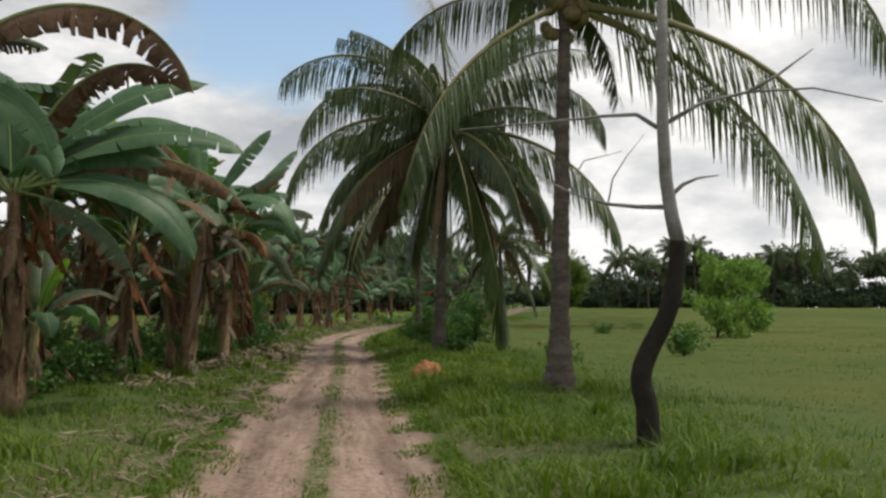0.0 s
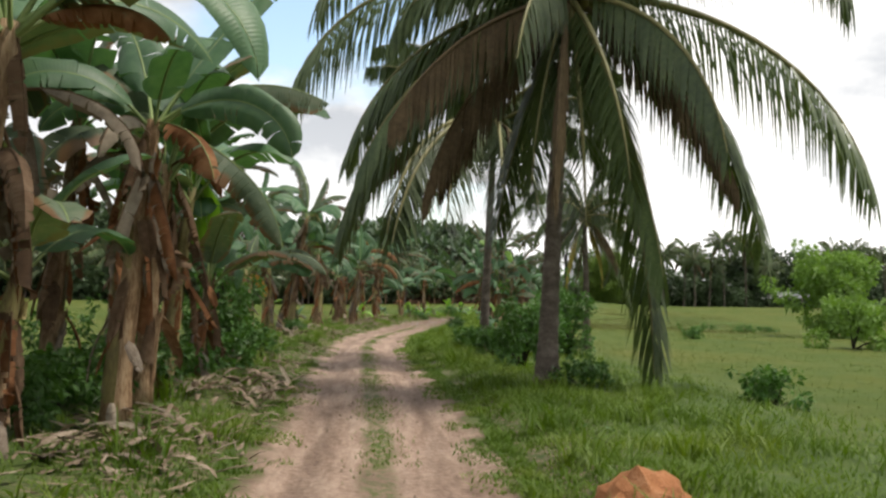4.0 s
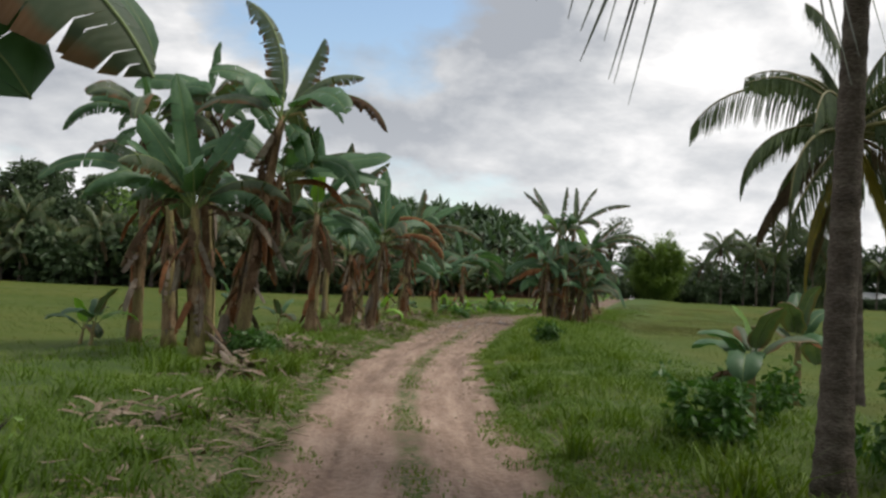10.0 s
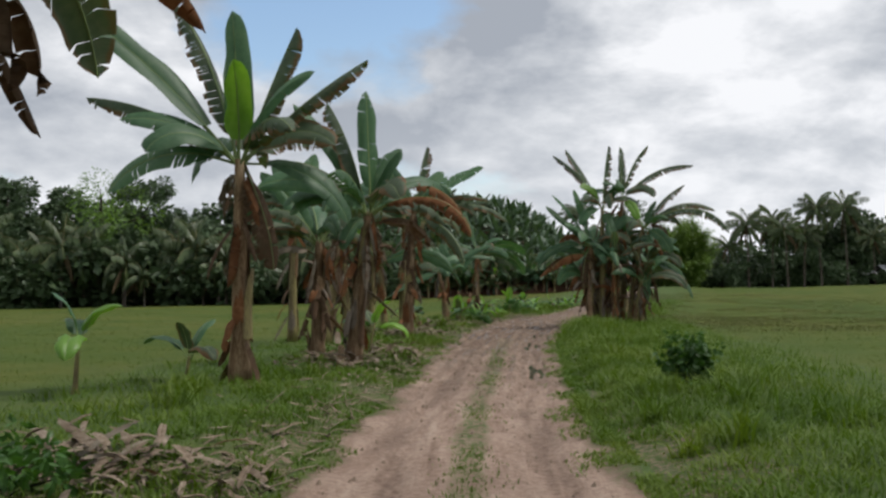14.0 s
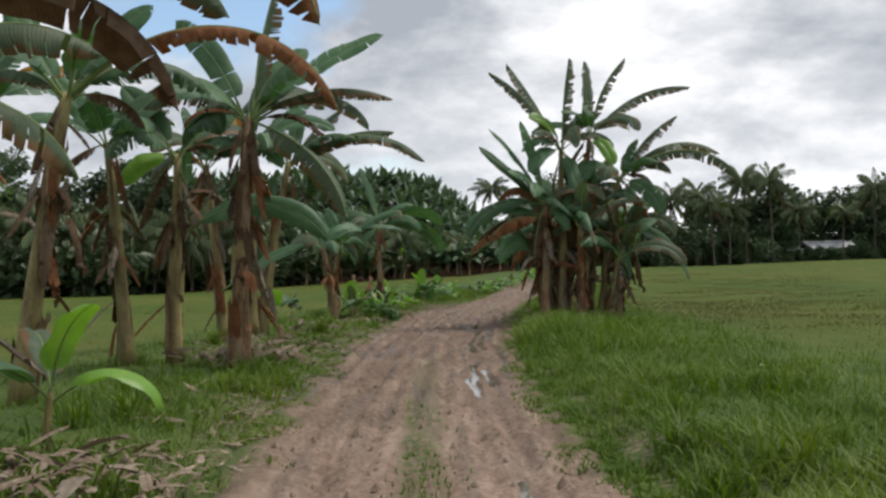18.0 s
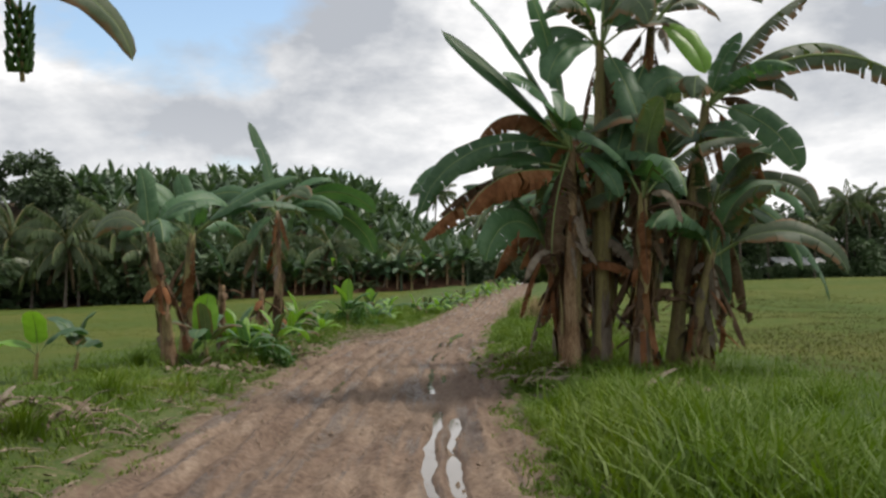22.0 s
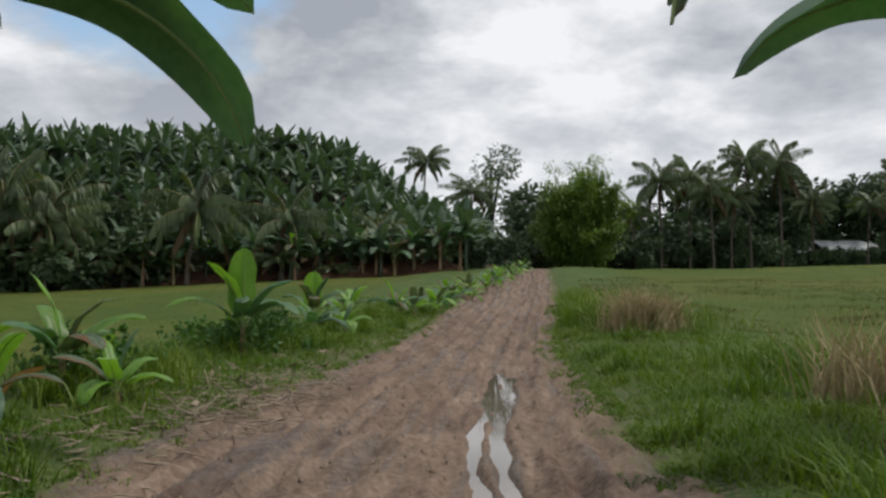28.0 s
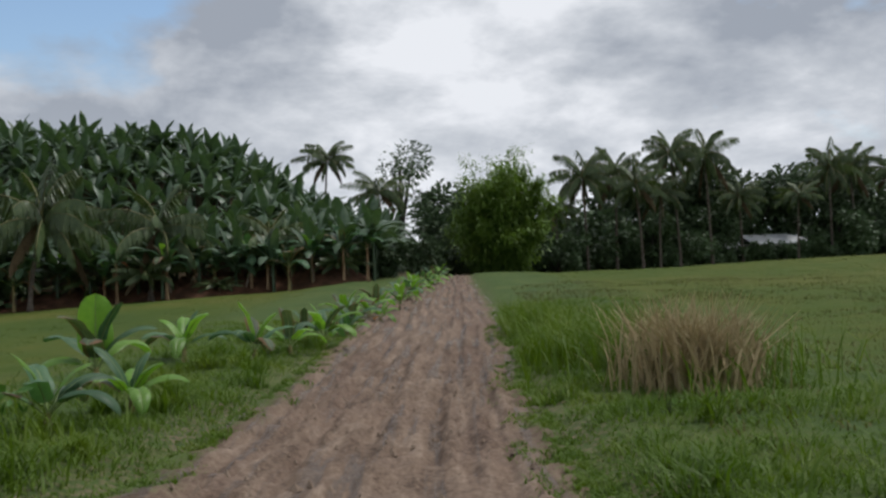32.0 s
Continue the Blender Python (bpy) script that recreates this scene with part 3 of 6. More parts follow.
def road_lumps(X, Y, U):
    """Trodden mud: lumps and clods a hand wide, on top of the ruts."""
    h = road_height(X, Y, U)
    amp = (0.017 + 0.04 * smooth(Y, 52, 78) + 0.012 * smooth(Y, 100, 112)) * (1 - smooth(np.abs(U), half(Y), half(Y) + 0.5)) * (1 - 0.75 * np.exp(-((U - 1.02) / 0.4) ** 4) * smooth(Y, 68.5, 71) * (1 - smooth(Y, 111, 113)))
    low = np.array([noise.noise((u * 5.0, y * 2.4, 0.3)) + 0.8 * noise.noise((u * 9.0, y * 6.5, 4.1)) + 0.9 * max(0, noise.noise((u * 3.1, y * 2.9, 9.0))) for u, y in zip(U.ravel(), Y.ravel())]).reshape(U.shape)
    return h + amp * low


sheet("road", np.r_[np.arange(-20, 0, 0.5), np.arange(0, 55, 0.14), np.arange(55, 125, 0.1), np.arange(125, 235, 0.8)], wide, road_lumps, ROAD,
      "rutted sandy dirt track, muddy further on", "road")


# ---- building blocks ----
def part(name, verts, faces, mats, parent=None, label="", uvs=None, mat_ids=None, flat=False):
    me = bpy.data.meshes.new(name)
    me.from_pydata(verts, [], faces)
    for m in mats if isinstance(mats, (list, tuple)) else [mats]:
        me.materials.append(m)
    if mat_ids is not None:
        me.polygons.foreach_set("material_index", mat_ids)
    if uvs is not None:
        layer = me.uv_layers.new(name="UVMap")
        idx = np.empty(len(me.loops), np.int32)
        me.loops.foreach_get("vertex_index", idx)
        layer.data.foreach_set("uv", np.asarray(uvs, float)[idx].ravel())
    if not flat:
        me.polygons.foreach_set("use_smooth", [True] * len(me.polygons))
    ob = new(name, me)
    if parent:
        ob.parent = parent
    if label:
        ob["label"] = label
    return ob


def thing(name, x, y, z=None, turn=0.0, label="", category="", group="", kind=""):
    ob = new(name)
    ob.empty_display_size = 0.2
    ob.matrix_basis = pose(x, y, float(ground_z(x, y)) if z is None else z, 0, 0, turn)
    return tagged(ob, label, category, group, kind)


def tube(points, radii, sides=8, cap=True):
    """Verts and faces of a tube along points."""
    verts, faces = [], []
    whole = Vector(points[-1]) - Vector(points[0])
    ref = Vector((0, 1, 0)) if abs(whole.y) < 0.7 * whole.length else Vector((1, 0, 0))
    for i, (p, r) in enumerate(zip(points, radii)):
        p = Vector(p)
        way = (Vector(points[min(i + 1, len(points) - 1)]) - Vector(points[max(i - 1, 0)])).normalized()
        a = ref.cross(way)
        a = a.normalized() if a.length > 0.05 else way.orthogonal().normalized()
        b = way.cross(a)
        for k in range(sides):
            t = 2 * math.pi * k / sides
            verts.append(p + (a * math.cos(t) + b * math.sin(t)) * r)
    for i in range(len(points) - 1):
        for k in range(sides):
            a0, a1 = i * sides + k, i * sides + (k + 1) % sides
            faces.append((a0, a1, a1 + sides, a0 + sides))
    if cap:
        faces.append(tuple(range(len(verts) - sides, len(verts))))
        faces.append(tuple(range(sides - 1, -1, -1)))
    return verts, faces


def blade_leaf(rng, az, el, length, width, droop, tear=0.0, fold=0.25, segs=14, petiole=0.14, sides_droop=0.6, rib=True, roll=0.0):
    """A banana leaf from the origin. az, el: where it leaves; droop: degrees it bends over; tear: share of gaps."""
    n = segs
    pts, tans = [Vector((0, 0, 0))], []
    bend = rng.uniform(-10, 10)
    for i in range(n + 1):
        s = i / n
        e = radians(el - droop * s ** 1.4)
        a = radians(az + bend * s)
        t = Vector((math.cos(e) * math.cos(a), math.cos(e) * math.sin(a), math.sin(e)))
        tans.append(t)
        if i < n:
            pts.append(pts[-1] + t * (length / n))
    verts, faces, uvs, ids = [], [], [], []

    def prof(s):
        q = (s - petiole) / (1 - petiole)
        if q <= 0:
            return 0.0
        return width * min(1, q / 0.16) ** 0.55 * (1 - max(0, (q - 0.55) / 0.45) ** 2.4) ** 0.6

    def put(v, uv):
        verts.append(v)
        uvs.append(uv)
        return len(verts) - 1

    first = next(i for i in range(n + 1) if i / n >= petiole)
    twist = rng.uniform(-0.25, 0.25)
    wave = rng.uniform(0, 6)
    for sd in (-1, 1):
        i = first
        while i < n:
            run = n - i if tear <= 0 else rng.randint(1, 3) if n > 30 else (1 if rng.random() < tear * 0.65 else rng.randint(2, 5))
            run = min(run, n - i)
            drop = rng.uniform(0, 0.6 if n <= 30 else 0.95) * tear
            short = 1.0 if tear <= 0 else rng.uniform(1 - (0.55 if n <= 30 else 0.4) * min(1, tear), 1.06)
            ring = []
            for j in range(i, i + run + 1):
                s = j / n
                t, p = tans[min(j, n)], pts[min(j, n)]
                b = Vector((-t.y, t.x, 0))
                b = b.normalized() if b.length > 0.05 else Vector((-math.sin(radians(az)), math.cos(radians(az)), 0))
                nrm = t.cross(b) * -1
                if nrm.z < 0 and el > 0 and s < 0.3:
                    nrm = -nrm
                up = b.cross(t) if b.cross(t).z >= 0 else -b.cross(t)
                if roll:
                    turned = roll * min(1.0, 0.35 + 1.3 * s)
                    b, up = b * math.cos(turned) + up * math.sin(turned), up * math.cos(turned) - b * math.sin(turned)
                w = prof(s)
                f1 = fold + twist * sd
                f2 = -sides_droop * (0.5 + 0.5 * s) + 0.18 * math.sin(wave + s * 17) - drop
                mid_v = p + (b * sd * math.cos(f1) + up * math.sin(f1)) * w * 0.5
                cut = 0.0
                if tear > 0:
                    cut = (0.12 if j == i else -0.12 if j == i + run else 0) * length / n * (0.6 + tear)
                end = mid_v + (b * sd * math.cos(f2) + up * math.sin(f2)) * w * 0.5 * (1 - drop * 0.3) * short + t * (cut * rng.uniform(0.4, 1.6) + 0.12 * w)
                ring.append((put(p, (0.0, s * length)), put(mid_v + t * cut * 0.3, (0.5 * sd, s * length)), put(end, (sd * 1.0, s * length))))
            for (a0, b0, c0), (a1, b1, c1) in zip(ring, ring[1:]):
                for q in ((a0, b0, b1, a1), (b0, c0, c1, b1)):
                    faces.append(q if sd < 0 else q[::-1])
                    ids.append(0)
            i += run
            if tear > 0.5 and rng.random() < tear * (0.22 if n <= 30 else 0.12):
                i += 1
    if rib:
        at = len(verts)
        for i, (p, t) in enumerate(zip(pts, tans)):
            r = 0.024 * (1 - 0.8 * i / n) * (length / 2.2)
            b = Vector((-t.y, t.x, 0)).normalized() if abs(t.z) < 0.98 else Vector((1, 0, 0))
            up = b.cross(t) if b.cross(t).z >= 0 else -b.cross(t)
            for v in (p + b * r + up * 0.004, p - b * r + up * 0.004, p - up * r * 1.6):
                put(v, (0.0, i / n * length))
        for i in range(n):
            for k in range(3):
                a0, a1 = at + i * 3 + k, at + i * 3 + (k + 1) % 3
                faces.append((a0, a1, a1 + 3, a0 + 3))
                ids.append(1)
    return verts, faces, uvs, ids


def banana_plant(x, y, h=3.2, r=0.13, leaves=8, length=2.2, dead=3, lean=(0, 0), seed=1, tear=0.35, spear=False, dry=0.5, bunch=False, aims=(), label="", group="", yellow=0, fresh=0.0, width=0.37, plain=False, exact=False):
    """One banana stem with its leaves. lean: metres the top stands off the base."""
    rng = random.Random(seed)
    if h > 1.4 and not plain and not exact:
        h, length, leaves, dead = h * 1.22, length * 1.22, leaves + (1 if leaves else 0), dead + 1 if leaves else dead
    z0 = float(ground_z(x, y))
    kind = "tall banana plant with torn green leaves and dry brown sheaths" if h > 2.2 else "young banana plant with fresh green leaves"
    top_thing = thing("banana_plant", x, y, z0 - 0.03, 0, label or kind, "banana plant", group)
    steps = 10
    line = [Vector((lean[0] * (i / steps) ** 1.3, lean[1] * (i / steps) ** 1.3, h * i / steps)) for i in range(steps + 1)]
    radii = [r * (1.25 - 0.15 * i if i < 2 else 1.0 - 0.5 * i / steps) * rng.uniform(0.95, 1.05) for i in range(steps + 1)]
    v, f = tube(line, radii, 10)
    part("pseudostem", v, f, STEM_DRY if rng.random() < dry else STEM, top_thing)
    if h > 1.4 and not plain:
        for k in range(rng.randint(7, 10)):
            # old sheaths wrapped round the stem, loose at the top
            s0 = rng.uniform(0.0, 0.7)
            s1 = min(0.98, s0 + rng.uniform(0.12, 0.34))
            a0, arc = rng.uniform(0, 360), rng.uniform(50, 130)
            ends = [(rng.uniform(-0.05, 0.16), rng.uniform(-0.22, 0.08)) for _ in range(6)]
            flare, off = rng.uniform(0.0, 0.07), rng.uniform(0.006, 0.022)
            v, f = [], []
            for i in range(6):
                q = s0 + (s1 - s0) * i / 5
                c = line[min(steps, int(q * steps))].lerp(line[min(steps, int(q * steps) + 1)], q * steps - int(q * steps))
                rr = r * (1.18 - 0.6 * q) + off + flare * (i / 5) ** 3
                for j in range(6):
                    t = radians(a0 + arc * (j / 5 - 0.5) * (1 - 0.45 * (i / 5) ** 2) + rng.uniform(-3, 3))
                    v.append(c + Vector((math.cos(t) * rr, math.sin(t) * rr, rng.uniform(-0.02, 0.02) + ends[j][0] * (1 - i / 5) ** 3 + ends[j][1] * (i / 5) ** 3)))
            f = [(i * 6 + j, i * 6 + j + 1, i * 6 + j + 7, i * 6 + j + 6) for i in range(5) for j in range(5)]
            part("wrapped_sheath", v, f, rng.choice([STEM_DRY, STEM_DRY, STEM, STEM, SHEATH_GREY, LEAF_RUST, LEAF_DEAD]), top_thing)
        for k in range(rng.randint(7, 11)):
            # loose dry sheaths that peel off the stem
            a, s = rng.uniform(0, 360), rng.uniform(0.15, 0.95)
            p = line[int(s * steps)] + Vector((math.cos(radians(a)), math.sin(radians(a)), 0)) * r * (1.05 - 0.45 * s)
            ln = rng.uniform(0.3, 1.1) * min(1, h / 2.5)
            v, f, uv, ids = blade_leaf(rng, a, rng.uniform(-86, -30), ln, rng.uniform(0.05, 0.13), 45 * rng.random(), tear=0.5, segs=6, petiole=0.0, rib=False)
            part("dry_sheath", [w + p for w in v], f, rng.choice([LEAF_DEAD, LEAF_RUST, SHEATH_GREY]), top_thing, uvs=uv)
    tip = line[-1]
    spin = rng.uniform(0, 360)
    for k in range(leaves):
        share = k / max(1, leaves - 1)
        if k < len(aims):
            a, el, droop, ln, look_of = aims[k][:5]
            mat = {"g": LEAF, "o": LEAF_OLD, "n": LEAF_NEW, "d": LEAF_DEAD, "y": LEAF_YELLOW, "r": LEAF_RUST, "w": LEAF}[look_of]
        else:
            a, el = spin + k * 137.5 + rng.uniform(-18, 18), 84 - 46 * share + rng.uniform(-8, 8)
            droop, ln = 55 + 60 * share + rng.uniform(-15, 15), length * rng.uniform(0.82, 1.1) * (0.8 + 0.2 * share)
            mat = LEAF_NEW if share < 0.1 and rng.random() < 0.4 else LEAF_OLD if rng.random() < 0.35 else LEAF
        mat = LEAF_NEW if rng.random() < fresh else mat
        torn = tear * rng.uniform(0.3, 1.6)
        broad = ln * width * 0.42 * rng.uniform(0.85, 1.1)
        roll, fold, hangs = 0.0, rng.uniform(0.15, 0.5), rng.uniform(0.3, 1.0)
        if exact:
            # the blade rolls over, so that its side towards the open track hangs down
            roll = rng.uniform(0.45, 1.15) * (1 if math.cos(radians(a)) >= 0 else -1)
            broad = min(0.17 * ln, rng.uniform(0.28, 0.34))
            if k < len(aims):
                torn = {"g": rng.uniform(0.12, 0.42), "n": 0.0, "o": rng.uniform(0.6, 0.9), "d": 0.9, "r": 0.75, "y": 0.5, "w": 0.1}[look_of]
            if k < len(aims) and look_of == "w":
                # a whole blade that turns its underside to the track
                roll, broad = -0.7 * roll, min(0.14 * ln, 0.42)
            if torn > 0.5:
                roll, fold, hangs, broad = roll * 0.5, rng.uniform(-0.7, -0.2), rng.uniform(1.0, 1.5), min(0.19 * ln, rng.uniform(0.33, 0.42))
        v, f, uv, ids = blade_leaf(rng, a, el, ln, broad, droop, tear=torn if torn > 0.18 else 0, fold=fold, segs=16 if torn < 0.3 else 24 if torn < 0.5 or not exact else 46, sides_droop=hangs, roll=roll)
        base = tip + Vector((math.cos(radians(a)), math.sin(radians(a)), 0)) * r * 0.3 - Vector((0, 0, (0.1 if exact else 0.28) * share * min(1, h / 2)))
        if k < len(aims) and len(aims[k]) > 5:
            base = tip.lerp(line[0], aims[k][5])
        part("leaf", [w + base for w in v], f, [mat, RIB], top_thing, uvs=uv, mat_ids=ids)
    if spear:
        v, f, uv, ids = blade_leaf(rng, -70, 88, length * 0.85, 0.3, 10, fold=0.5, segs=12, petiole=0.08, sides_droop=-0.5)
        part("young_leaf", [w + tip for w in v], f, [LEAF_NEW, RIB], top_thing, "pale green unrolling leaf", uvs=uv, mat_ids=ids)
    for k in range(dead + yellow):
        a = spin + k * 97 + rng.uniform(-30, 30)
        hangs = rng.random() < 0.86
        ln = length * (rng.uniform(0.32, 0.62) if hangs else rng.uniform(0.5, 0.8))
        el = rng.uniform(-78, -50) if hangs else rng.uniform(5, 35)
        p = tip.lerp(line[5], rng.random() ** 1.6 * 0.9)
        p = p + Vector((math.cos(radians(a)), math.sin(radians(a)), 0)) * r * 0.5
        v, f, uv, ids = blade_leaf(rng, a, el, ln, ln * rng.uniform(0.08, 0.15), rng.uniform(5, 35) if hangs else rng.uniform(100, 125), tear=0.8, fold=-0.6, segs=20, sides_droop=1.3)
        part("dead_leaf", [w + p for w in v], f, [LEAF_YELLOW if k >= dead else rng.choice([LEAF_DEAD, LEAF_DEAD, LEAF_RUST, LEAF_ASH]), LEAF_DEAD], top_thing, "orange withered leaf" if k >= dead else "brown hanging dead leaf", uvs=uv, mat_ids=ids)
    if bunch:
        a = radians(spin + 200 if bunch is True else bunch)
        w = Vector((math.cos(a), math.sin(a), 0))
        stalk = [tip, tip + w * 0.35 + Vector((0, 0, 0.1)), tip + w * 0.6 - Vector((0, 0, 0.25)), tip + w * 0.66 - Vector((0, 0, 1.0))]
        v, f = tube(stalk, [0.04, 0.04, 0.035, 0.025], 6)
        stem = part("fruit_stalk", v, f, STEM, top_thing)
        vv, ff = tube([(0.03, 0, 0), (0.11, 0, 0.01), (0.14, 0, 0.11)], [0.018, 0.026, 0.012], 6)
        finger = part("banana", vv, ff, SHRUB, stem)
        for row in range(7):
            for q in range(10):
                o = finger if row == q == 0 else finger.copy()
                if o is not finger:
                    scene.collection.objects.link(o)
                o.parent = stem
                o.matrix_basis = Matrix.Translation(tip + w * 0.63 - Vector((0, 0, 0.28 + row * 0.1))) @ pose(0, 0, 0, 0, rng.uniform(-8, 8), q * 36 + row * 17)
    return top_thing


def frond_mesh(rng, length, el, droop, hang, pairs=44, leaflet=0.62, curl=0.0, segs=3, wide=0.021):
    """A coconut frond along +x from the origin. hang: how far its leaflets droop (0 flat, 1 straight down)."""
    n = 14
    pts, tans = [Vector((0, 0, 0))], []
    for i in range(n + 1):
        s = i / n
        e, a = radians(el - droop * s ** 1.25), radians(curl * s)
        t = Vector((math.cos(e) * math.cos(a), math.cos(e) * math.sin(a), math.sin(e)))
        tans.append(t)
        if i < n:
            pts.append(pts[-1] + t * (length / n))
    v, f = tube(pts, [0.045 * (1 - 0.85 * i / n) * (length / 3.5) + 0.004 for i in range(n + 1)], 5, cap=False)
    ids = [1] * len(f)
    for k in range(pairs):
        s = 0.14 + 0.86 * (k + 0.5) / pairs
        i = min(int(s * n), n - 1)
        q = s * n - i
        p, t = pts[i].lerp(pts[i + 1], q), tans[i].lerp(tans[i + 1], q).normalized()
        b = Vector((-t.y, t.x, 0))
        b = b.normalized() if b.length > 0.08 else Vector((0, 1, 0))
        ln = leaflet * (0.45 + 0.75 * math.sin(math.pi * min(1, 0.12 + s * 0.86)) ** 0.7) * rng.uniform(0.85, 1.12)
        for sd in (-1, 1):
            if rng.random() < 0.03:
                continue
            h = min(1, max(0, hang + rng.uniform(-0.16, 0.16)))
            d = (b * sd * (1.0 - 0.75 * h) + t * rng.uniform(0.35, 0.6) - Vector((0, 0, 0.3 + 1.25 * h))).normalized()
            across = d.cross(Vector((0, 0, 1)))
            across = (across.normalized() if across.length > 0.05 else t) * wide * rng.uniform(0.7, 1.2)
            at, c = len(v), p
            for g in range(segs + 1):
                w = (0.7, 1.0, 0.75, 0.12)[g] if segs == 3 else (0.9, 0.9, 0.1)[g]
                v += [c - across * w, c + across * w]
                d = (d - Vector((0, 0, 0.22 + 0.3 * h))).normalized()
                c = c + d * (ln / segs)
            for g in range(segs):
                j = at + 2 * g
                f.append((j, j + 1, j + 3, j + 2))
                ids.append(0)
    return v, f, ids


def coconut_palm(x, y, h, fronds, seed, r=0.17, lean=(0, 0), length=3.8, nuts=0, dead=0, sweep=(70, -25), hang=0.6, label="", pairs=46, yellow=0, swell=1.5, drop=70, spin0=None, group="", leaflet=0.165, wide=0.021, extra=()):
    rng = random.Random(seed)
    z0 = float(ground_z(x, y))
    palm = thing("coconut_palm", x, y, z0 - 0.05, 0, label or "coconut palm with a grey ringed trunk and drooping fronds", "palm tree", group)
    steps = max(20, int(h * (14 if pairs > 50 else 4)))
    line, radii = [], []
    for i in range(steps + 1):
        s = i / steps
        line.append(Vector((lean[0] * s ** 1.5, lean[1] * s ** 1.5, h * s)))
        foot = swell - 1
        radii.append(r * ((1 + foot * math.exp(-s * h / 0.45)) * (1 - 0.42 * s)) * ((1.05, 0.985, 0.965)[i % 3] if pairs > 50 else 1.0) * rng.uniform(0.98, 1.02))
    v, f = tube(line, radii, 14)
    part("trunk", v, f, BARK, palm)
    tip = line[-1]
    spin = rng.uniform(0, 360) if spin0 is None else spin0
    total = fronds + dead + yellow
    for k in range(total):
        s = k / max(1, total - 1)
        gone = k >= fronds
        el = sweep[0] + (sweep[1] - sweep[0]) * s + rng.uniform(-9, 9)
        hg = min(1, hang + 0.25 * s) if not gone else 0.95
        v, f, ids = frond_mesh(rng, length * rng.uniform(0.85, 1.08), el, drop + rng.uniform(-18, 18) if not gone else 40, hg, pairs, leaflet=length * leaflet, curl=rng.uniform(-25, 25), wide=wide)
        mat = FROND if not gone else FROND_YELLOW if k >= fronds + dead else FROND_DEAD
        o = part("frond", v, f, [mat, RACHIS if not gone else mat], palm, "" if not gone else "yellowed hanging frond" if k >= fronds + dead else "brown dead hanging frond", mat_ids=ids)
        o.matrix_basis = Matrix.Translation(tip - Vector((0, 0, 0.25 * s))) @ pose(0, 0, 0, 0, 0, spin + k * 137.5 + rng.uniform(-12, 12))
    for az, el, dp, ln in extra:
        v, f, ids = frond_mesh(rng, ln, el, dp, hang if el - dp / 2 > -30 else 0.3, pairs, leaflet=ln * leaflet * 1.1, curl=rng.uniform(-15, 15), wide=wide)
        o = part("frond", v, f, [FROND, RACHIS], palm, mat_ids=ids)
        o.matrix_basis = Matrix.Translation(tip - Vector((0, 0, 0.15))) @ pose(0, 0, 0, 0, 0, az)
    for k in range(nuts):
        a = rng.uniform(0, 2 * math.pi)
        bm = bmesh.new()
        bmesh.ops.create_icosphere(bm, subdivisions=2, radius=0.12)
        bmesh.ops.scale(bm, vec=(1, 1, 1.22), verts=bm.verts)
        me = bpy.data.meshes.new("coconut")
        bm.to_mesh(me)
        bm.free()
        me.materials.append(NUT)
        me.polygons.foreach_set("use_smooth", [True] * len(me.polygons))
        o = new("coconut", me)
        o.parent = palm
        o.matrix_basis = Matrix.Translation(tip + Vector((math.cos(a) * rng.uniform(0.2, 0.36), math.sin(a) * rng.uniform(0.2, 0.36), rng.uniform(-0.75, -0.15)))) @ pose(0, 0, 0, rng.uniform(-30, 30), rng.uniform(-30, 30), 0)
    return palm


def leaf_cloud(rng, spots, per, size, slim=0.5, droop=0.3):
    """Many small bent leaves scattered in round spots: (centre, radius)."""
    v, f = [], []
    for c, r in spots:
        for _ in range(int(per * r * r)):
            d = Vector((rng.gauss(0, 1), rng.gauss(0, 1), rng.gauss(0, 1))).normalized()
            p = Vector(c) + d * r * rng.uniform(0.55, 1.08)
            w = (d + Vector((rng.uniform(-0.8, 0.8), rng.uniform(-0.8, 0.8), rng.uniform(-0.7, 0.5) - droop))).normalized()
            b = w.cross(Vector((rng.uniform(-1, 1), rng.uniform(-1, 1), rng.uniform(0.2, 1)))).normalized()
            ln = size * rng.uniform(0.6, 1.3)
            up = b.cross(w)
            at = len(v)
            v += [p, p + w * ln * 0.5 + b * ln * slim * 0.5, p + w * ln - up * ln * 0.15, p + w * ln * 0.5 - b * ln * slim * 0.5]
            f += [(at, at + 1, at + 2, at + 3)]
    return v, f


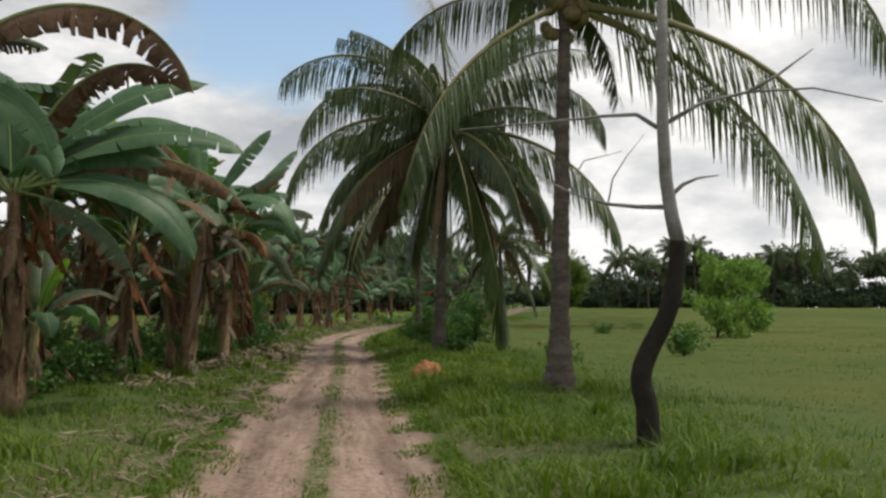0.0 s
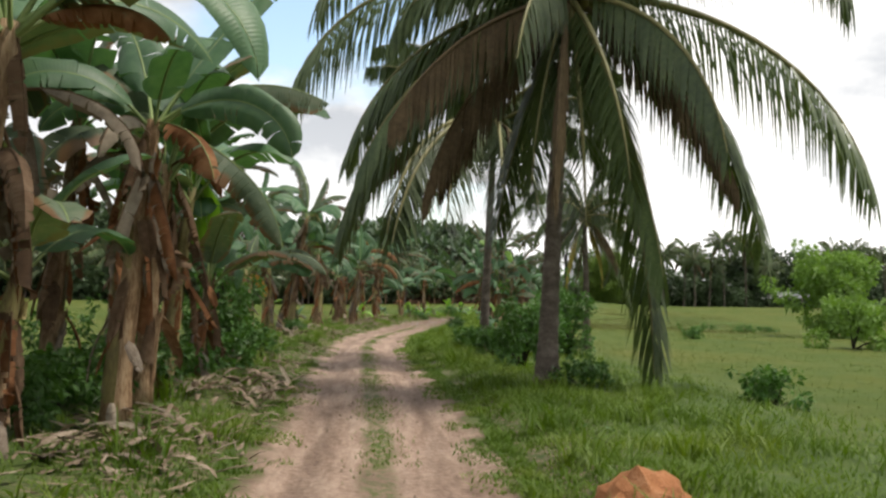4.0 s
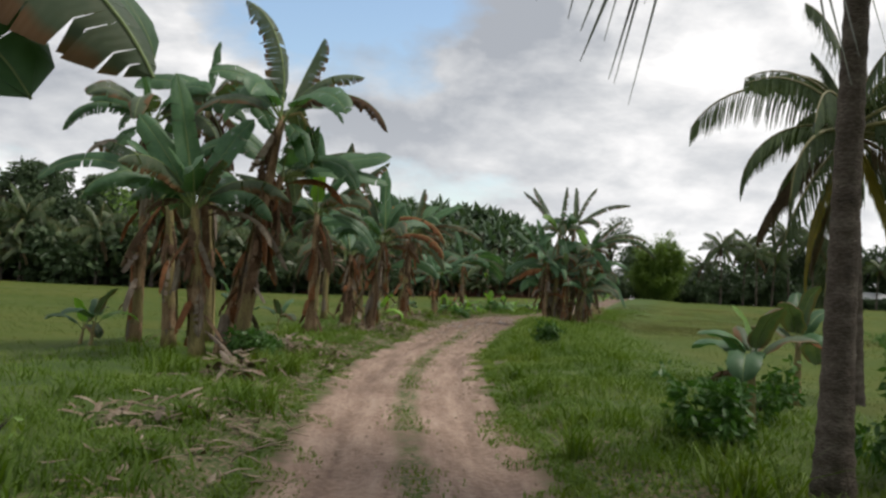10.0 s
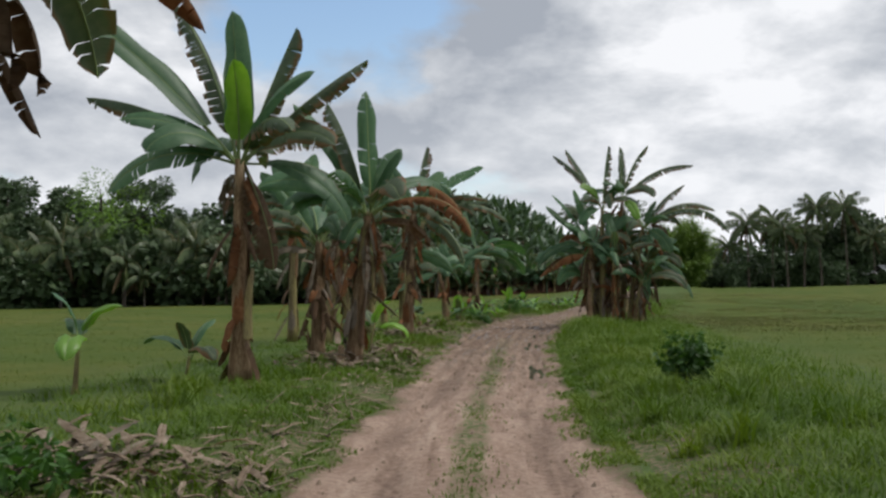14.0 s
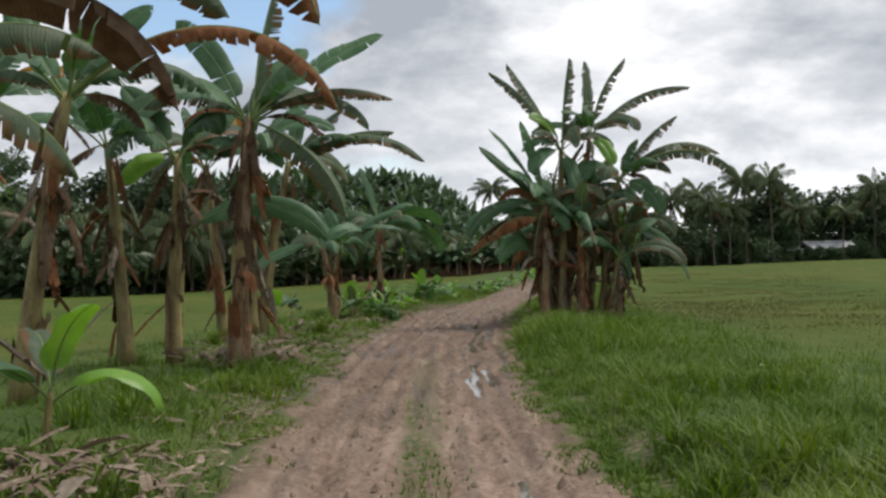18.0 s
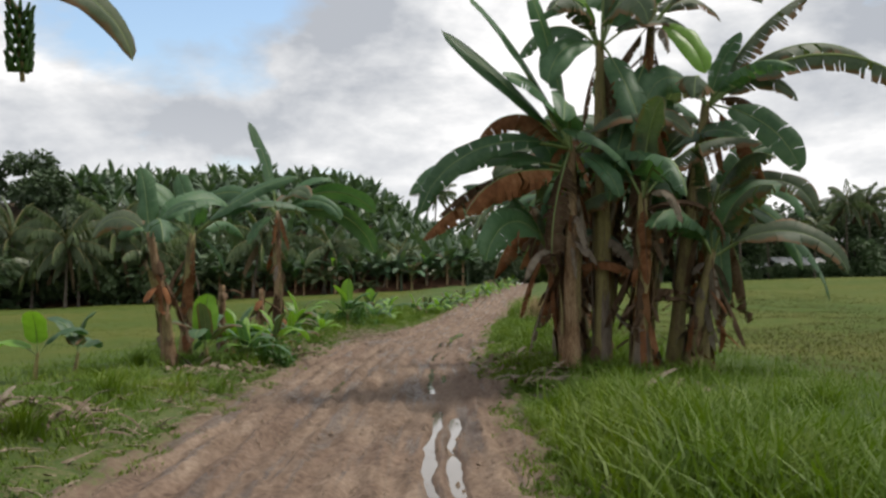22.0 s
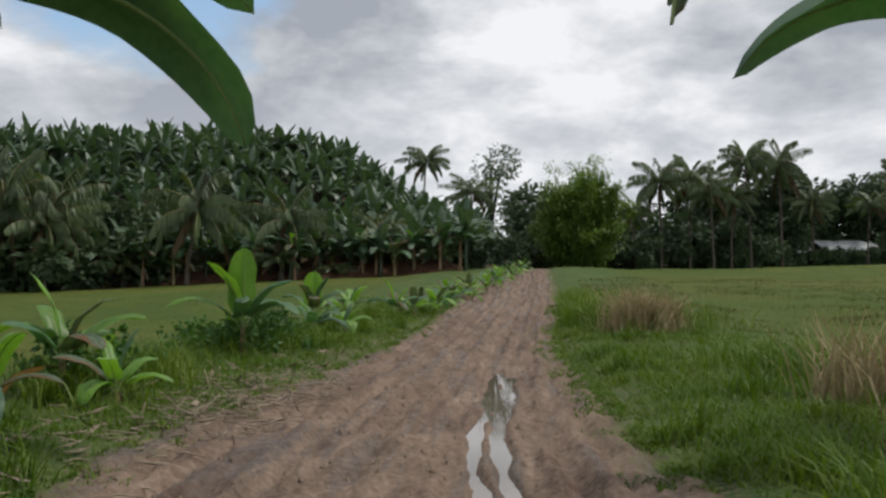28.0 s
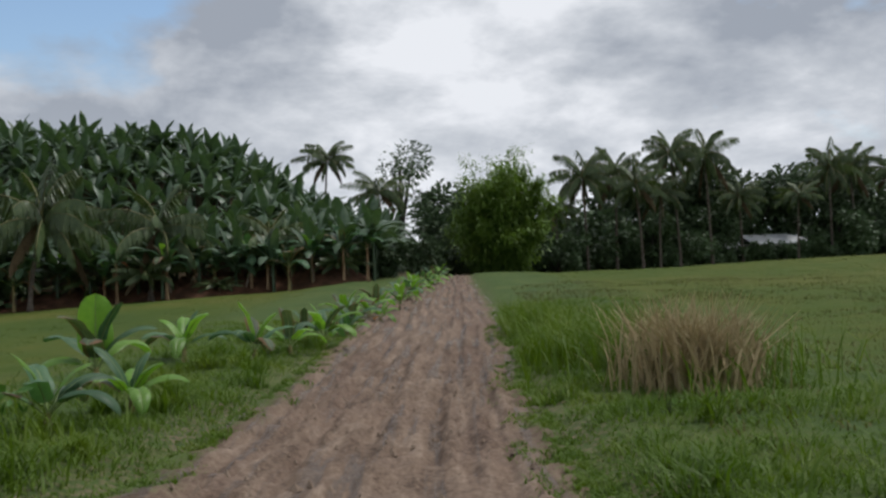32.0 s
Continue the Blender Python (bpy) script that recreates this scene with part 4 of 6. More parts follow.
def shrub(x, y, h, w, seed, mat=None, label="green leafy shrub among the grass", size=0.12, per=2500, spots=22, name="shrub", category="shrub", z=None):
    rng = random.Random(seed)
    bush = thing(name, x, y, z, 0, label, category)
    places = []
    for _ in range(spots):
        a, zz = rng.uniform(0, 2 * math.pi), rng.uniform(0.06, 0.78)
        q = rng.uniform(0.1, 1.0) ** 0.7 * (1.0 - 0.55 * zz)
        places.append(((math.cos(a) * q * w / 2, math.sin(a) * q * w / 2, zz * h), rng.uniform(0.07, 0.19) * min(w, h)))
    for _ in range(7):
        # sprigs that stand out of the rest
        a, ln = rng.uniform(0, 2 * math.pi), rng.uniform(0.5, 0.75)
        d = Vector((math.cos(a) * rng.uniform(0.3, 1.0) * w, math.sin(a) * rng.uniform(0.3, 1.0) * w, h * rng.uniform(0.7, 1.5)))
        places += [(tuple(d * (ln * k)), 0.075 * min(w, h)) for k in (0.65, 0.8, 1.0)]
    v, f = leaf_cloud(rng, places, per / (min(w, h) ** 2) * min(w, h) ** 1.2, size, 0.55)
    part("foliage", v, f, mat or SHRUB, bush, flat=True)
    for c, r in places[:6]:
        v, f = tube([(0, 0, -0.05), (c[0] * 0.4, c[1] * 0.4, c[2] * 0.5), c], [0.02 * h, 0.014 * h, 0.006 * h], 5)
        part("stem", v, f, BARK_DARK, bush)
    return bush


def quick_mesh(name, verts, quads, mat):
    """A mesh of quads from arrays."""
    me = bpy.data.meshes.new(name)
    n = len(quads)
    me.vertices.add(len(verts))
    me.vertices.foreach_set("co", np.asarray(verts, np.float32).ravel())
    me.loops.add(n * 4)
    me.loops.foreach_set("vertex_index", np.asarray(quads, np.int32).ravel())
    me.polygons.add(n)
    me.polygons.foreach_set("loop_start", np.arange(0, n * 4, 4, dtype=np.int32))
    me.update(calc_edges=True)
    me.validate()
    me.materials.append(mat)
    return new(name, me)


def grass(name, x, y, tall, mat, label, seed, wide=0.012, lean=0.5, z=None, category="grass"):
    """Blades at x, y: each two quads that bend over."""
    rs = np.random.RandomState(seed)
    n = len(x)
    z = np.maximum(ground_z(x, y), road_height(x, y, x - middle(y)) * (np.abs(x - middle(y)) < 2.9)) - 0.02 if z is None else z
    a, bend = rs.uniform(0, 2 * np.pi, n), lean * rs.uniform(0.3, 1.4, n)
    h = tall * rs.uniform(0.55, 1.3, n)
    w = wide * rs.uniform(0.7, 1.4, n)
    b = a + rs.uniform(0.8, 2.3, n)
    bx, by = np.cos(b) * w, np.sin(b) * w
    pts = []
    for s, k in ((0, 1.0), (0.55, 0.85), (1.0, 0.12)):
        px, py = x + np.cos(a) * h * bend * s * s, y + np.sin(a) * h * bend * s * s
        pz = z + h * s * (1 - 0.25 * bend * s)
        pts += [np.stack([px - bx * k, py - by * k, pz], -1), np.stack([px + bx * k, py + by * k, pz], -1)]
    verts = np.stack(pts, 1).reshape(-1, 3)
    i = np.arange(n)[:, None] * 6
    quads = np.concatenate([i + [0, 1, 3, 2], i + [2, 3, 5, 4]])
    return tagged(quick_mesh(name, verts, quads, mat), label, category, kind="stuff")


def verge_grass():
    rs = np.random.RandomState(5)
    # rank grass on both verges
    for sd, name, n in ((-1, "verge_grass", 160000), (1, "verge_grass", 190000)):
        y = rs.uniform(-2, 135, n)
        a = half(y) + 0.05 + rs.beta(0.85, 2.3, n) * 6.5
        x = middle(y) + sd * a
        tuft = wavy(x, y, 1.7, 3.0) + 0.6 * wavy(x, y, 4.3, 1.0)
        keep = (tuft > -1.15 + 0.75 * (a < half(y) + 0.5)) & ~((sd < 0) & (a < half(y) + 0.9) & (rs.uniform(0, 1, n) < 0.2))
        if sd < 0:
            keep &= ~((y < 30) & (a > half(y) + 0.9) & (a < half(y) + 3.0) & (rs.uniform(0, 1, n) < 0.5))
        x, y, a, tuft = x[keep], y[keep], a[keep], tuft[keep]
        tall = np.where(sd > 0, 0.2, 0.18) * (0.8 + 0.55 * tuft) * np.clip((a - half(y)) / 0.8, 0.5, 1.0)
        tall = tall * (1 + 0.5 * ((sd > 0) & (y > 55) & (y < 90)))
        grass(name, x, y, np.maximum(tall, 0.05), BLADE, "rank green grass along the side of the track", 11 + sd, wide=0.008, lean=1.05)
    # short grass between the wheel tracks
    n = 9000
    y = rs.uniform(4, 71, n)
    x = middle(y) + rs.normal(0, 0.16, n) + 0.05
    keep = wavy(x * 1.5, y, 1.1, 7.0) > -0.15
    x, y = x[keep], y[keep]
    grass("track_grass", x, y, 0.055 * np.ones(len(x)), BLADE, "short worn grass between the wheel tracks", 21, wide=0.006, z=road_z(x - middle(y), y))
    # rice in the fields
    n = 190000
    y = rs.uniform(2, 185, n)
    a = half(y) + 5.0 + 75 * rs.beta(1.0, 2.4, n)
    x = middle(y) + np.where(rs.uniform(0, 1, n) < 0.5, -1, 1) * a
    keep = ~((x < 14) & (y > 160 - 0.2 * np.maximum(-x - 25, 0)))
    x, y, a = x[keep], y[keep], a[keep]
    grass("rice_crop", x, y, 0.055 * (1 + 0.3 * wavy(x, y, 0.3, 2.0)), RICE, "yellow-green young rice in flat fields", 31, wide=0.006 + 0.0003 * a, lean=1.1, category="rice")


verge_grass()


# ---- bananas on the west side, near to far ----
def bananas():
    g = "bananas beside the track"
    # x, y, stem height, radius, leaves, leaf length, dead leaves, lean
    west = [
        (-7.0, 15.2, 3.0, 0.13, 8, 2.5, 5, (0.2, 0.0)), (-7.6, 11.5, 3.2, 0.14, 8, 3.0, 4, (0.2, 0.0)), (-8.4, 13.6, 3.3, 0.14, 9, 2.7, 4, (0.0, 0.0)),
        (-6.3, 17.4, 2.4, 0.12, 7, 2.2, 6, (0.2, -0.1)), (-6.3, 20.6, 2.9, 0.12, 7, 2.3, 6, (-0.2, 0.0)), (-7.5, 19.4, 3.3, 0.13, 9, 2.3, 5, (0.0, 0.2)),
        (-6.0, 24.4, 2.7, 0.14, 8, 2.2, 6, (0.2, 0.0)), (-6.3, 26.2, 2.6, 0.13, 7, 2.2, 6, (0.2, 0.3)), (-7.4, 24.6, 3.3, 0.13, 9, 2.3, 5, (0.2, 0.1)),
        (-8.6, 21.5, 3.4, 0.14, 9, 2.4, 4, (0, 0)), (-9.2, 26.0, 3.4, 0.14, 9, 2.4, 4, (0, 0)), (-7.2, 28.8, 2.7, 0.13, 8, 2.1, 5, (0.2, 0.2)),
        (-7.6, 7.0, 3.2, 0.14, 9, 2.5, 3, (0, 0)), (-9.0, 17.0, 3.3, 0.14, 9, 2.5, 4, (0, 0)), (-9.3, 23.4, 3.3, 0.14, 9, 2.5, 4, (0, 0)),
        (-10.4, 18.4, 3.5, 0.14, 9, 2.6, 3, (0, 0)), (-10.8, 23.4, 3.4, 0.14, 9, 2.6, 3, (0, 0)), (-8.9, 30.6, 3.0, 0.14, 8, 2.3, 5, (0, 0)),
        (-5.9, 20.4, 1.5, 0.1, 6, 1.7, 3, (0.2, 0.0)), (-6.2, 27.6, 1.5, 0.1, 7, 1.8, 2, (0.1, 0.0)), (-6.3, 13.6, 1.2, 0.1, 7, 1.5, 3, (0.1, 0.0)),
    ]
    for k, (x, y, h, r, n, ln, dd, lean) in enumerate(west):
        banana_plant(x, y, h, r, n, ln, dd, lean, seed=100 + k, dry=0.7, tear=0.42, width=0.42, group=g, yellow=1 if k in (3, 10) else 0)
    n_seed = 200

    def leafy(x, y, h, lean, aims, fill, dead, group, bunch=False, dry=0.5, stout=0.15):
        nonlocal n_seed
        n_seed += 1
        banana_plant(x, y, h, stout, len(aims) + fill, 2.3, dead, lean, seed=n_seed, tear=0.45, dry=dry, bunch=bunch, aims=aims, group=group, exact=True)

    # the plants at the front of the grove
    leafy(-5.42, 18.8, 3.45, (0.36, 0.0), [(180, 85, 5, 1.77, 'g'), (0, 60, 13, 2.24, 'g'), (0, 35, 6, 1.93, 'o'), (0, 30, 48, 1.81, 'g'), (-151, 75, 88, 2.91, 'd'), (-151, 65, 82, 2.63, 'g'), (-112, -35, 47, 1.54, 'o'), (0, 30, 84, 1.29, 'r'), (-128, 14, 96, 1.6, 'g')], 5, 10, g)
    leafy(-5.47, 22.2, 3.49, (0.26, 0.0), [(39, 60, 15, 2.7, 'g'), (30, 40, 67, 2.16, 'o'), (-31, -8, 69, 1.29, 'r'), (16, -16, 66, 2.07, 'o'), (134, 70, 55, 2.13, 'g'), (-180, 36, 113, 1.44, 'g')], 5, 10, g)
    leafy(-5.78, 12.0, 3.11, (-0.09, 0.0), [(13, 16, 98, 2.88, 'g'), (19, 40, 72, 3.33, 'g'), (23, 55, 52, 3.18, 'g'), (180, 60, 37, 2.03, 'g'), (7, -10, 67, 2.11, 'o'), (-14, 75, 117, 3.44, 'd'), (180, 88, 11, 1.66, 'g'), (28, 35, 89, 3.63, 'd')], 5, 10, g)
    # beside the leafy shrub
    leafy(-10.49, 39.2, 3.99, (0.3, 0.0), [(0, 30, 35, 3.04, 'g'), (-26, 45, 13, 2.94, 'g'), (0, 80, 20, 1.92, 'o'), (13, 40, 120, 3.4, 'g'), (180, 85, 53, 1.36, 'n'), (180, 60, 50, 2.63, 'g'), (180, 20, 102, 2.03, 'g'), (0, 16, 98, 1.7, 'd')], 5, 8, g)
    leafy(-7.41, 34.0, 2.2, (0.34, 0.0), [(0, 30, 90, 1.75, 'g'), (48, 45, 61, 1.21, 'g'), (0, -34, 45, 0.81, 'y'), (180, 70, 57, 1.16, 'g'), (88, 60, 36, 1.44, 'o'), (180, 37, 117, 1.39, 'g')], 3, 5, g)
    # the clump before the first field
    leafy(-9.4, 47.8, 2.95, (-0.23, 0.0), [(18, 70, 23, 1.99, 'g'), (180, 60, 15, 2.08, 'g'), (180, 40, 71, 1.78, 'g'), (0, 10, 87, 0.81, 'd'), (180, 82, 8, 2.55, 'g'), (180, 26, 105, 1.11, 'd'), (-40, 60, 47, 1.27, 'o'), (-115, 70, 46, 1.26, 'g'), (28, 40, 24, 0.98, 'd')], 9, 10, g)
    leafy(-8.85, 48.6, 4.82, (0.59, 0.0), [(160, 95, 72, 2.94, 'o'), (25, 70, 5, 1.85, 'o'), (0, 44, 124, 2.56, 'd'), (180, -62, 54, 1.48, 'd'), (-34, -34, 48, 1.26, 'g'), (150, 50, 129, 2.01, 'g')], 8, 10, g, bunch=-5)
    leafy(-9.37, 49.2, 3.8, (1.03, 0.0), [(16, 22, 19, 2.27, 'g'), (11, 15, 41, 2.2, 'g'), (28, 40, 44, 1.86, 'o'), (180, -62, 30, 1.61, 'd')], 5, 9, g)
    leafy(-12.08, 51.5, 5.16, (0.05, 0.0), [(180, 55, 101, 1.76, 'g'), (-21, 60, 100, 2.0, 'g'), (-16, 26, 108, 2.23, 'o'), (-146, -28, 54, 1.46, 'g'), (-42, -24, 55, 2.05, 'o'), (14, 45, 99, 2.38, 'g'), (-116, 80, 17, 1.51, 'g'), (-109, -62, 20, 1.57, 'd')], 6, 9, g)
    leafy(-10.73, 52.6, 5.83, (-0.38, 0.0), [(-166, 50, 100, 1.47, 'g'), (-20, -24, 56, 1.8, 'd'), (-111, -51, 28, 1.64, 'o'), (0, 50, 110, 1.66, 'g'), (0, 86, 5, 1.62, 'g'), (-136, -23, 59, 1.35, 'g'), (-27, -52, 30, 2.07, 'd')], 6, 9, g)
    leafy(-10.91, 50.5, 3.26, (-0.21, 0.0), [(180, 40, 92, 3.47, 'g'), (180, -45, 35, 1.82, 'd'), (163, 60, 70, 2.63, 'o')], 5, 9, g)
    # the row along the second field
    leafy(-9.52, 59.3, 3.89, (-0.03, 0.0), [(130, 88, 15, 2.78, 'g'), (-81, 80, 52, 1.82, 'n'), (0, 70, 5, 2.5, 'o'), (0, 45, 15, 2.8, 'o'), (-27, 65, 59, 2.15, 'g'), (180, 50, 20, 4.39, 'g'), (180, 38, 36, 2.97, 'o'), (155, 75, 24, 3.36, 'o'), (-162, 40, 52, 2.13, 'g'), (169, 18, 69, 2.89, 'g'), (0, -1, 77, 2.3, 'g'), (0, -64, 23, 1.96, 'd')], 7, 11, g, stout=0.18)
    leafy(-8.18, 63.4, 3.37, (0.32, 0.0), [(0, 92, 0, 2.67, 'g'), (161, 65, 27, 3.12, 'g'), (180, 80, 23, 2.62, 'o'), (0, 70, 18, 1.5, 'g'), (-160, 55, 60, 2.17, 'o'), (-160, 40, 74, 2.58, 'g'), (-131, -34, 43, 1.11, 'g'), (-13, 30, 110, 2.76, 'r'), (44, 75, 35, 1.76, 'g'), (180, 40, 103, 1.95, 'g')], 7, 11, g, stout=0.18)
    leafy(-9.39, 65.6, 2.86, (0.03, 0.0), [(180, 60, 15, 1.92, 'g'), (180, 40, 91, 1.74, 'o'), (35, 60, 34, 1.52, 'g'), (0, 78, 5, 1.36, 'o')], 7, 11, g, stout=0.18)
    leafy(-7.98, 74.5, 4.47, (0.23, 0.0), [(0, 40, 21, 2.79, 'g'), (0, 30, 56, 2.64, 'o'), (0, 82, 7, 2.24, 'o'), (40, 60, 26, 1.91, 'g'), (156, 65, 31, 2.47, 'g'), (180, 45, 95, 2.03, 'o'), (-19, -22, 56, 2.68, 'o')], 7, 11, g, stout=0.18)
    # the tall ones before the bend
    leafy(-10.05, 70.5, 4.07, (0.6, 0.0), [(-7, 40, 115, 4.24, 'r'), (0, 60, 31, 1.59, 'g'), (180, 61, 5, 1.39, 'g'), (180, 40, 69, 1.25, 'o'), (67, 75, 39, 1.28, 'g'), (180, -58, 21, 1.13, 'd'), (32, 20, 100, 1.16, 'd')], 5, 5, g, dry=0.15)
    leafy(-10.2, 75.5, 4.2, (-0.31, 0.0), [(180, 60, 17, 1.61, 'g'), (40, 50, 43, 1.5, 'o'), (180, -16, 62, 1.31, 'd'), (32, 55, 33, 2.05, 'g')], 5, 5, g, dry=0.15)
    leafy(-9.45, 76.0, 4.05, (0.11, 0.0), [(-12, 35, 99, 3.44, 'g', 0.4), (-153, -6, 76, 1.22, 'n'), (180, 60, 17, 1.67, 'g'), (38, 50, 21, 1.73, 'g'), (0, 50, 102, 0.82, 'd'), (180, -50, 32, 1.59, 'd')], 5, 5, g, dry=0.15)
    leafy(-9.59, 81.7, 4.59, (-0.4, 0.0), [(-45, 25, 20, 3.73, 'g', 0.72), (180, 74, 5, 1.61, 'g'), (0, 50, 30, 1.12, 'o'), (71, 76, 5, 1.87, 'g'), (180, 45, 74, 1.26, 'o'), (180, 45, 5, 0.56, 'y')], 5, 5, g, dry=0.15)
    leafy(-8.76, 81.0, 4.79, (0.07, 0.0), [(21, 55, 48, 1.77, 'g'), (180, 65, 5, 1.65, 'y'), (19, 45, 6, 2.53, 'g'), (0, 90, 5, 1.58, 'g'), (157, 55, 65, 1.82, 'g'), (44, 40, 56, 1.56, 'o')], 5, 5, g, dry=0.15)
    leafy(-8.78, 82.9, 4.75, (0.76, 0.0), [(0, 55, 24, 2.04, 'o'), (8, 35, 45, 3.07, 'o'), (-3, 35, 89, 4.09, 'o'), (45, 76, 5, 1.56, 'g'), (135, 88, 51, 1.48, 'o'), (0, 50, 60, 1.17, 'g')], 5, 5, g, dry=0.15, bunch=10)
    # bananas with saplings before the hill
    leafy(-7.41, 91.8, 2.7, (-0.4, 0.0), [(180, 40, 121, 0.41, 'g'), (-22, 55, 68, 1.26, 'g'), (119, 80, 28, 1.57, 'g')], 3, 2, g)
    leafy(-7.62, 95.0, 2.97, (0.17, 0.0), [(-5, 42, 33, 2.86, 'g'), (10, 38, 69, 2.99, 'g'), (180, 60, 32, 1.87, 'g'), (31, -26, 56, 1.22, 'g'), (180, 45, 85, 1.23, 'o'), (127, 80, 38, 1.75, 'g')], 3, 2, g)
    leafy(-5.85, 101.6, 4.13, (0.01, 0.0), [(180, 82, 23, 3.0, 'g'), (0, 60, 73, 2.1, 'g'), (22, 36, 92, 3.7, 'w'), (18, 14, 95, 3.9, 'w'), (160, 50, 115, 2.13, 'g'), (165, 40, 114, 3.63, 'g'), (-153, -28, 51, 1.41, 'g')], 5, 5, g)
    # the big clump on the east side
    leafy(-0.24, 87.7, 3.88, (0.07, 0.0), [(167, 2, 56, 2.85, 'r', 0.15), (171, 16, 62, 2.9, 'g', 0.1), (160, 4, 55, 2.5, 'd', 0.1), (195, 8, 70, 2.3, 'r', 0.12), (-168, 60, 20, 3.12, 'g'), (180, 45, 5, 2.9, 'g'), (-173, 11, 90, 3.14, 'g'), (-160, 80, 19, 2.89, 'g'), (157, 50, 69, 1.47, 'r'), (158, 60, 140, 2.09, 'r'), (-143, -62, 35, 2.18, 'd'), (-54, -24, 53, 1.3, 'g'), (-142, 60, 71, 2.01, 'g')], 4, 9, "banana clump on the field's edge")
    leafy(0.42, 88.1, 5.81, (0.06, 0.0), [(180, 62, 36, 3.55, 'o'), (167, 65, 13, 3.4, 'o'), (0, 88, 9, 3.06, 'o'), (-68, -52, 28, 2.22, 'g'), (-157, 75, 97, 1.75, 'n'), (-145, -4, 76, 1.83, 'g'), (22, 65, 69, 2.09, 'g')], 4, 9, "banana clump on the field's edge")
    leafy(1.12, 88.3, 6.28, (0.38, 0.0), [(102, 88, 11, 2.61, 'o'), (0, 80, 39, 2.94, 'o'), (0, 48, 59, 3.93, 'o'), (-136, -52, 27, 3.27, 'g', 0.08), (-57, -28, 54, 1.57, 'n'), (-149, 70, 107, 1.54, 'g')], 4, 9, "banana clump on the field's edge")
    leafy(1.77, 88.3, 4.86, (0.71, 0.0), [(0, 60, 36, 2.96, 'o'), (5, 45, 81, 4.13, 'o'), (-4, 38, 107, 4.8, 'o'), (-44, -18, 63, 2.15, 'g'), (-19, -43, 36, 1.79, 'r'), (-148, 40, 121, 1.88, 'g'), (0, 75, 26, 1.48, 'g')], 4, 9, "banana clump on the field's edge", bunch=0)
    leafy(2.38, 88.6, 3.14, (0.3, 0.0), [(0, -15, 63, 3.09, 'g'), (10, 33, 115, 2.24, 'g'), (17, 2, 84, 2.76, 'g'), (-100, -64, 29, 2.13, 'g'), (17, 60, 66, 2.11, 'g'), (0, -64, 30, 2.3, 'd')], 4, 9, "banana clump on the field's edge")
    leafy(0.76, 89.2, 4.12, (0.46, 0.0), [(154, 13, 92, 2.54, 'g'), (24, 60, 112, 2.71, 'g'), (102, 80, 45, 1.96, 'g'), (164, -42, 39, 2.12, 'r')], 4, 9, "banana clump on the field's edge")
    # a pale stem at the end of the row
    leafy(-11.52, 72.5, 4.31, (0.04, 0.0), [(180, 70, 5, 1.65, 'g'), (64, 75, 17, 1.48, 'g'), (-12, 45, 79, 1.64, 'y'), (180, 40, 80, 1.42, 'o'), (180, -44, 33, 1.0, 'd'), (180, 55, 16, 1.66, 'g'), (61, 67, 5, 2.16, 'g')], 5, 5, g, dry=0.15)
    # a crown that hangs over the track further on
    leafy(3.89, 101.0, 3.78, (0.21, 0.0), [(180, 15, 74, 2.85, 'w'), (-155, 36, 116, 5.76, 'o'), (98, 70, 34, 3.64, 'g'), (0, 45, 99, 3.41, 'g')], 1, 1, g)
    for x, y, h, lean in [(0.1, 88.7, 3.2, (-0.1, 0.2)), (0.9, 87.5, 3.0, (0.0, -0.2)), (1.5, 88.9, 3.7, (0.3, 0.2)), (0.5, 89.5, 3.6, (-0.2, 0.2)), (1.9, 87.9, 2.2, (0.4, -0.1)), (-0.1, 88.4, 2.2, (-0.3, 0.0))]:
        n_seed += 1
        banana_plant(x, y, h, 0.15, 7, 2.4, 9, lean, seed=n_seed, tear=0.5, dry=0.6, group="banana clump on the field's edge", exact=True)
    leafy(1.48, 93.6, 3.35, (0.13, 0.0), [(-174, 20, 56, 3.02, 'g'), (180, 15, 93, 2.85, 'g'), (167, 50, 94, 2.0, 'g'), (180, 70, 31, 1.3, 'n'), (0, 45, 6, 1.14, 'o'), (167, -22, 55, 1.98, 'r'), (-168, 12, 92, 1.78, 'd'), (-144, -34, 44, 1.72, 'g')], 4, 9, "banana clump on the field's edge")
    leafy(0.49, 91.2, 3.5, (0.31, 0.0), [(-161, -21, 57, 2.65, 'r'), (174, 2, 80, 2.44, 'g'), (-152, -32, 48, 1.79, 'd'), (-61, -56, 21, 1.08, 'd'), (180, 60, 25, 1.2, 'g'), (0, 50, 21, 1.14, 'g'), (-134, -24, 53, 1.47, 'n')], 4, 9, "banana clump on the field's edge")
    leafy(0.61, 90.2, 3.55, (0.2, 0.0), [(-158, -5, 75, 2.14, 'r'), (-146, -12, 66, 1.71, 'd'), (-56, -48, 34, 1.05, 'd'), (180, 77, 5, 0.98, 'g'), (-164, 36, 117, 2.27, 'g'), (-101, -62, 26, 1.73, 'r')], 4, 9, "banana clump on the field's edge")
    leafy(-5.18, 8.6, 3.68, (0.06, 0.0), [(0, 48, 127, 3.21, 'd'), (0, -2, 78, 1.51, 'g'), (22, 60, 93, 1.28, 'o'), (0, 81, 5, 1.64, 'g')], 2, 4, g)
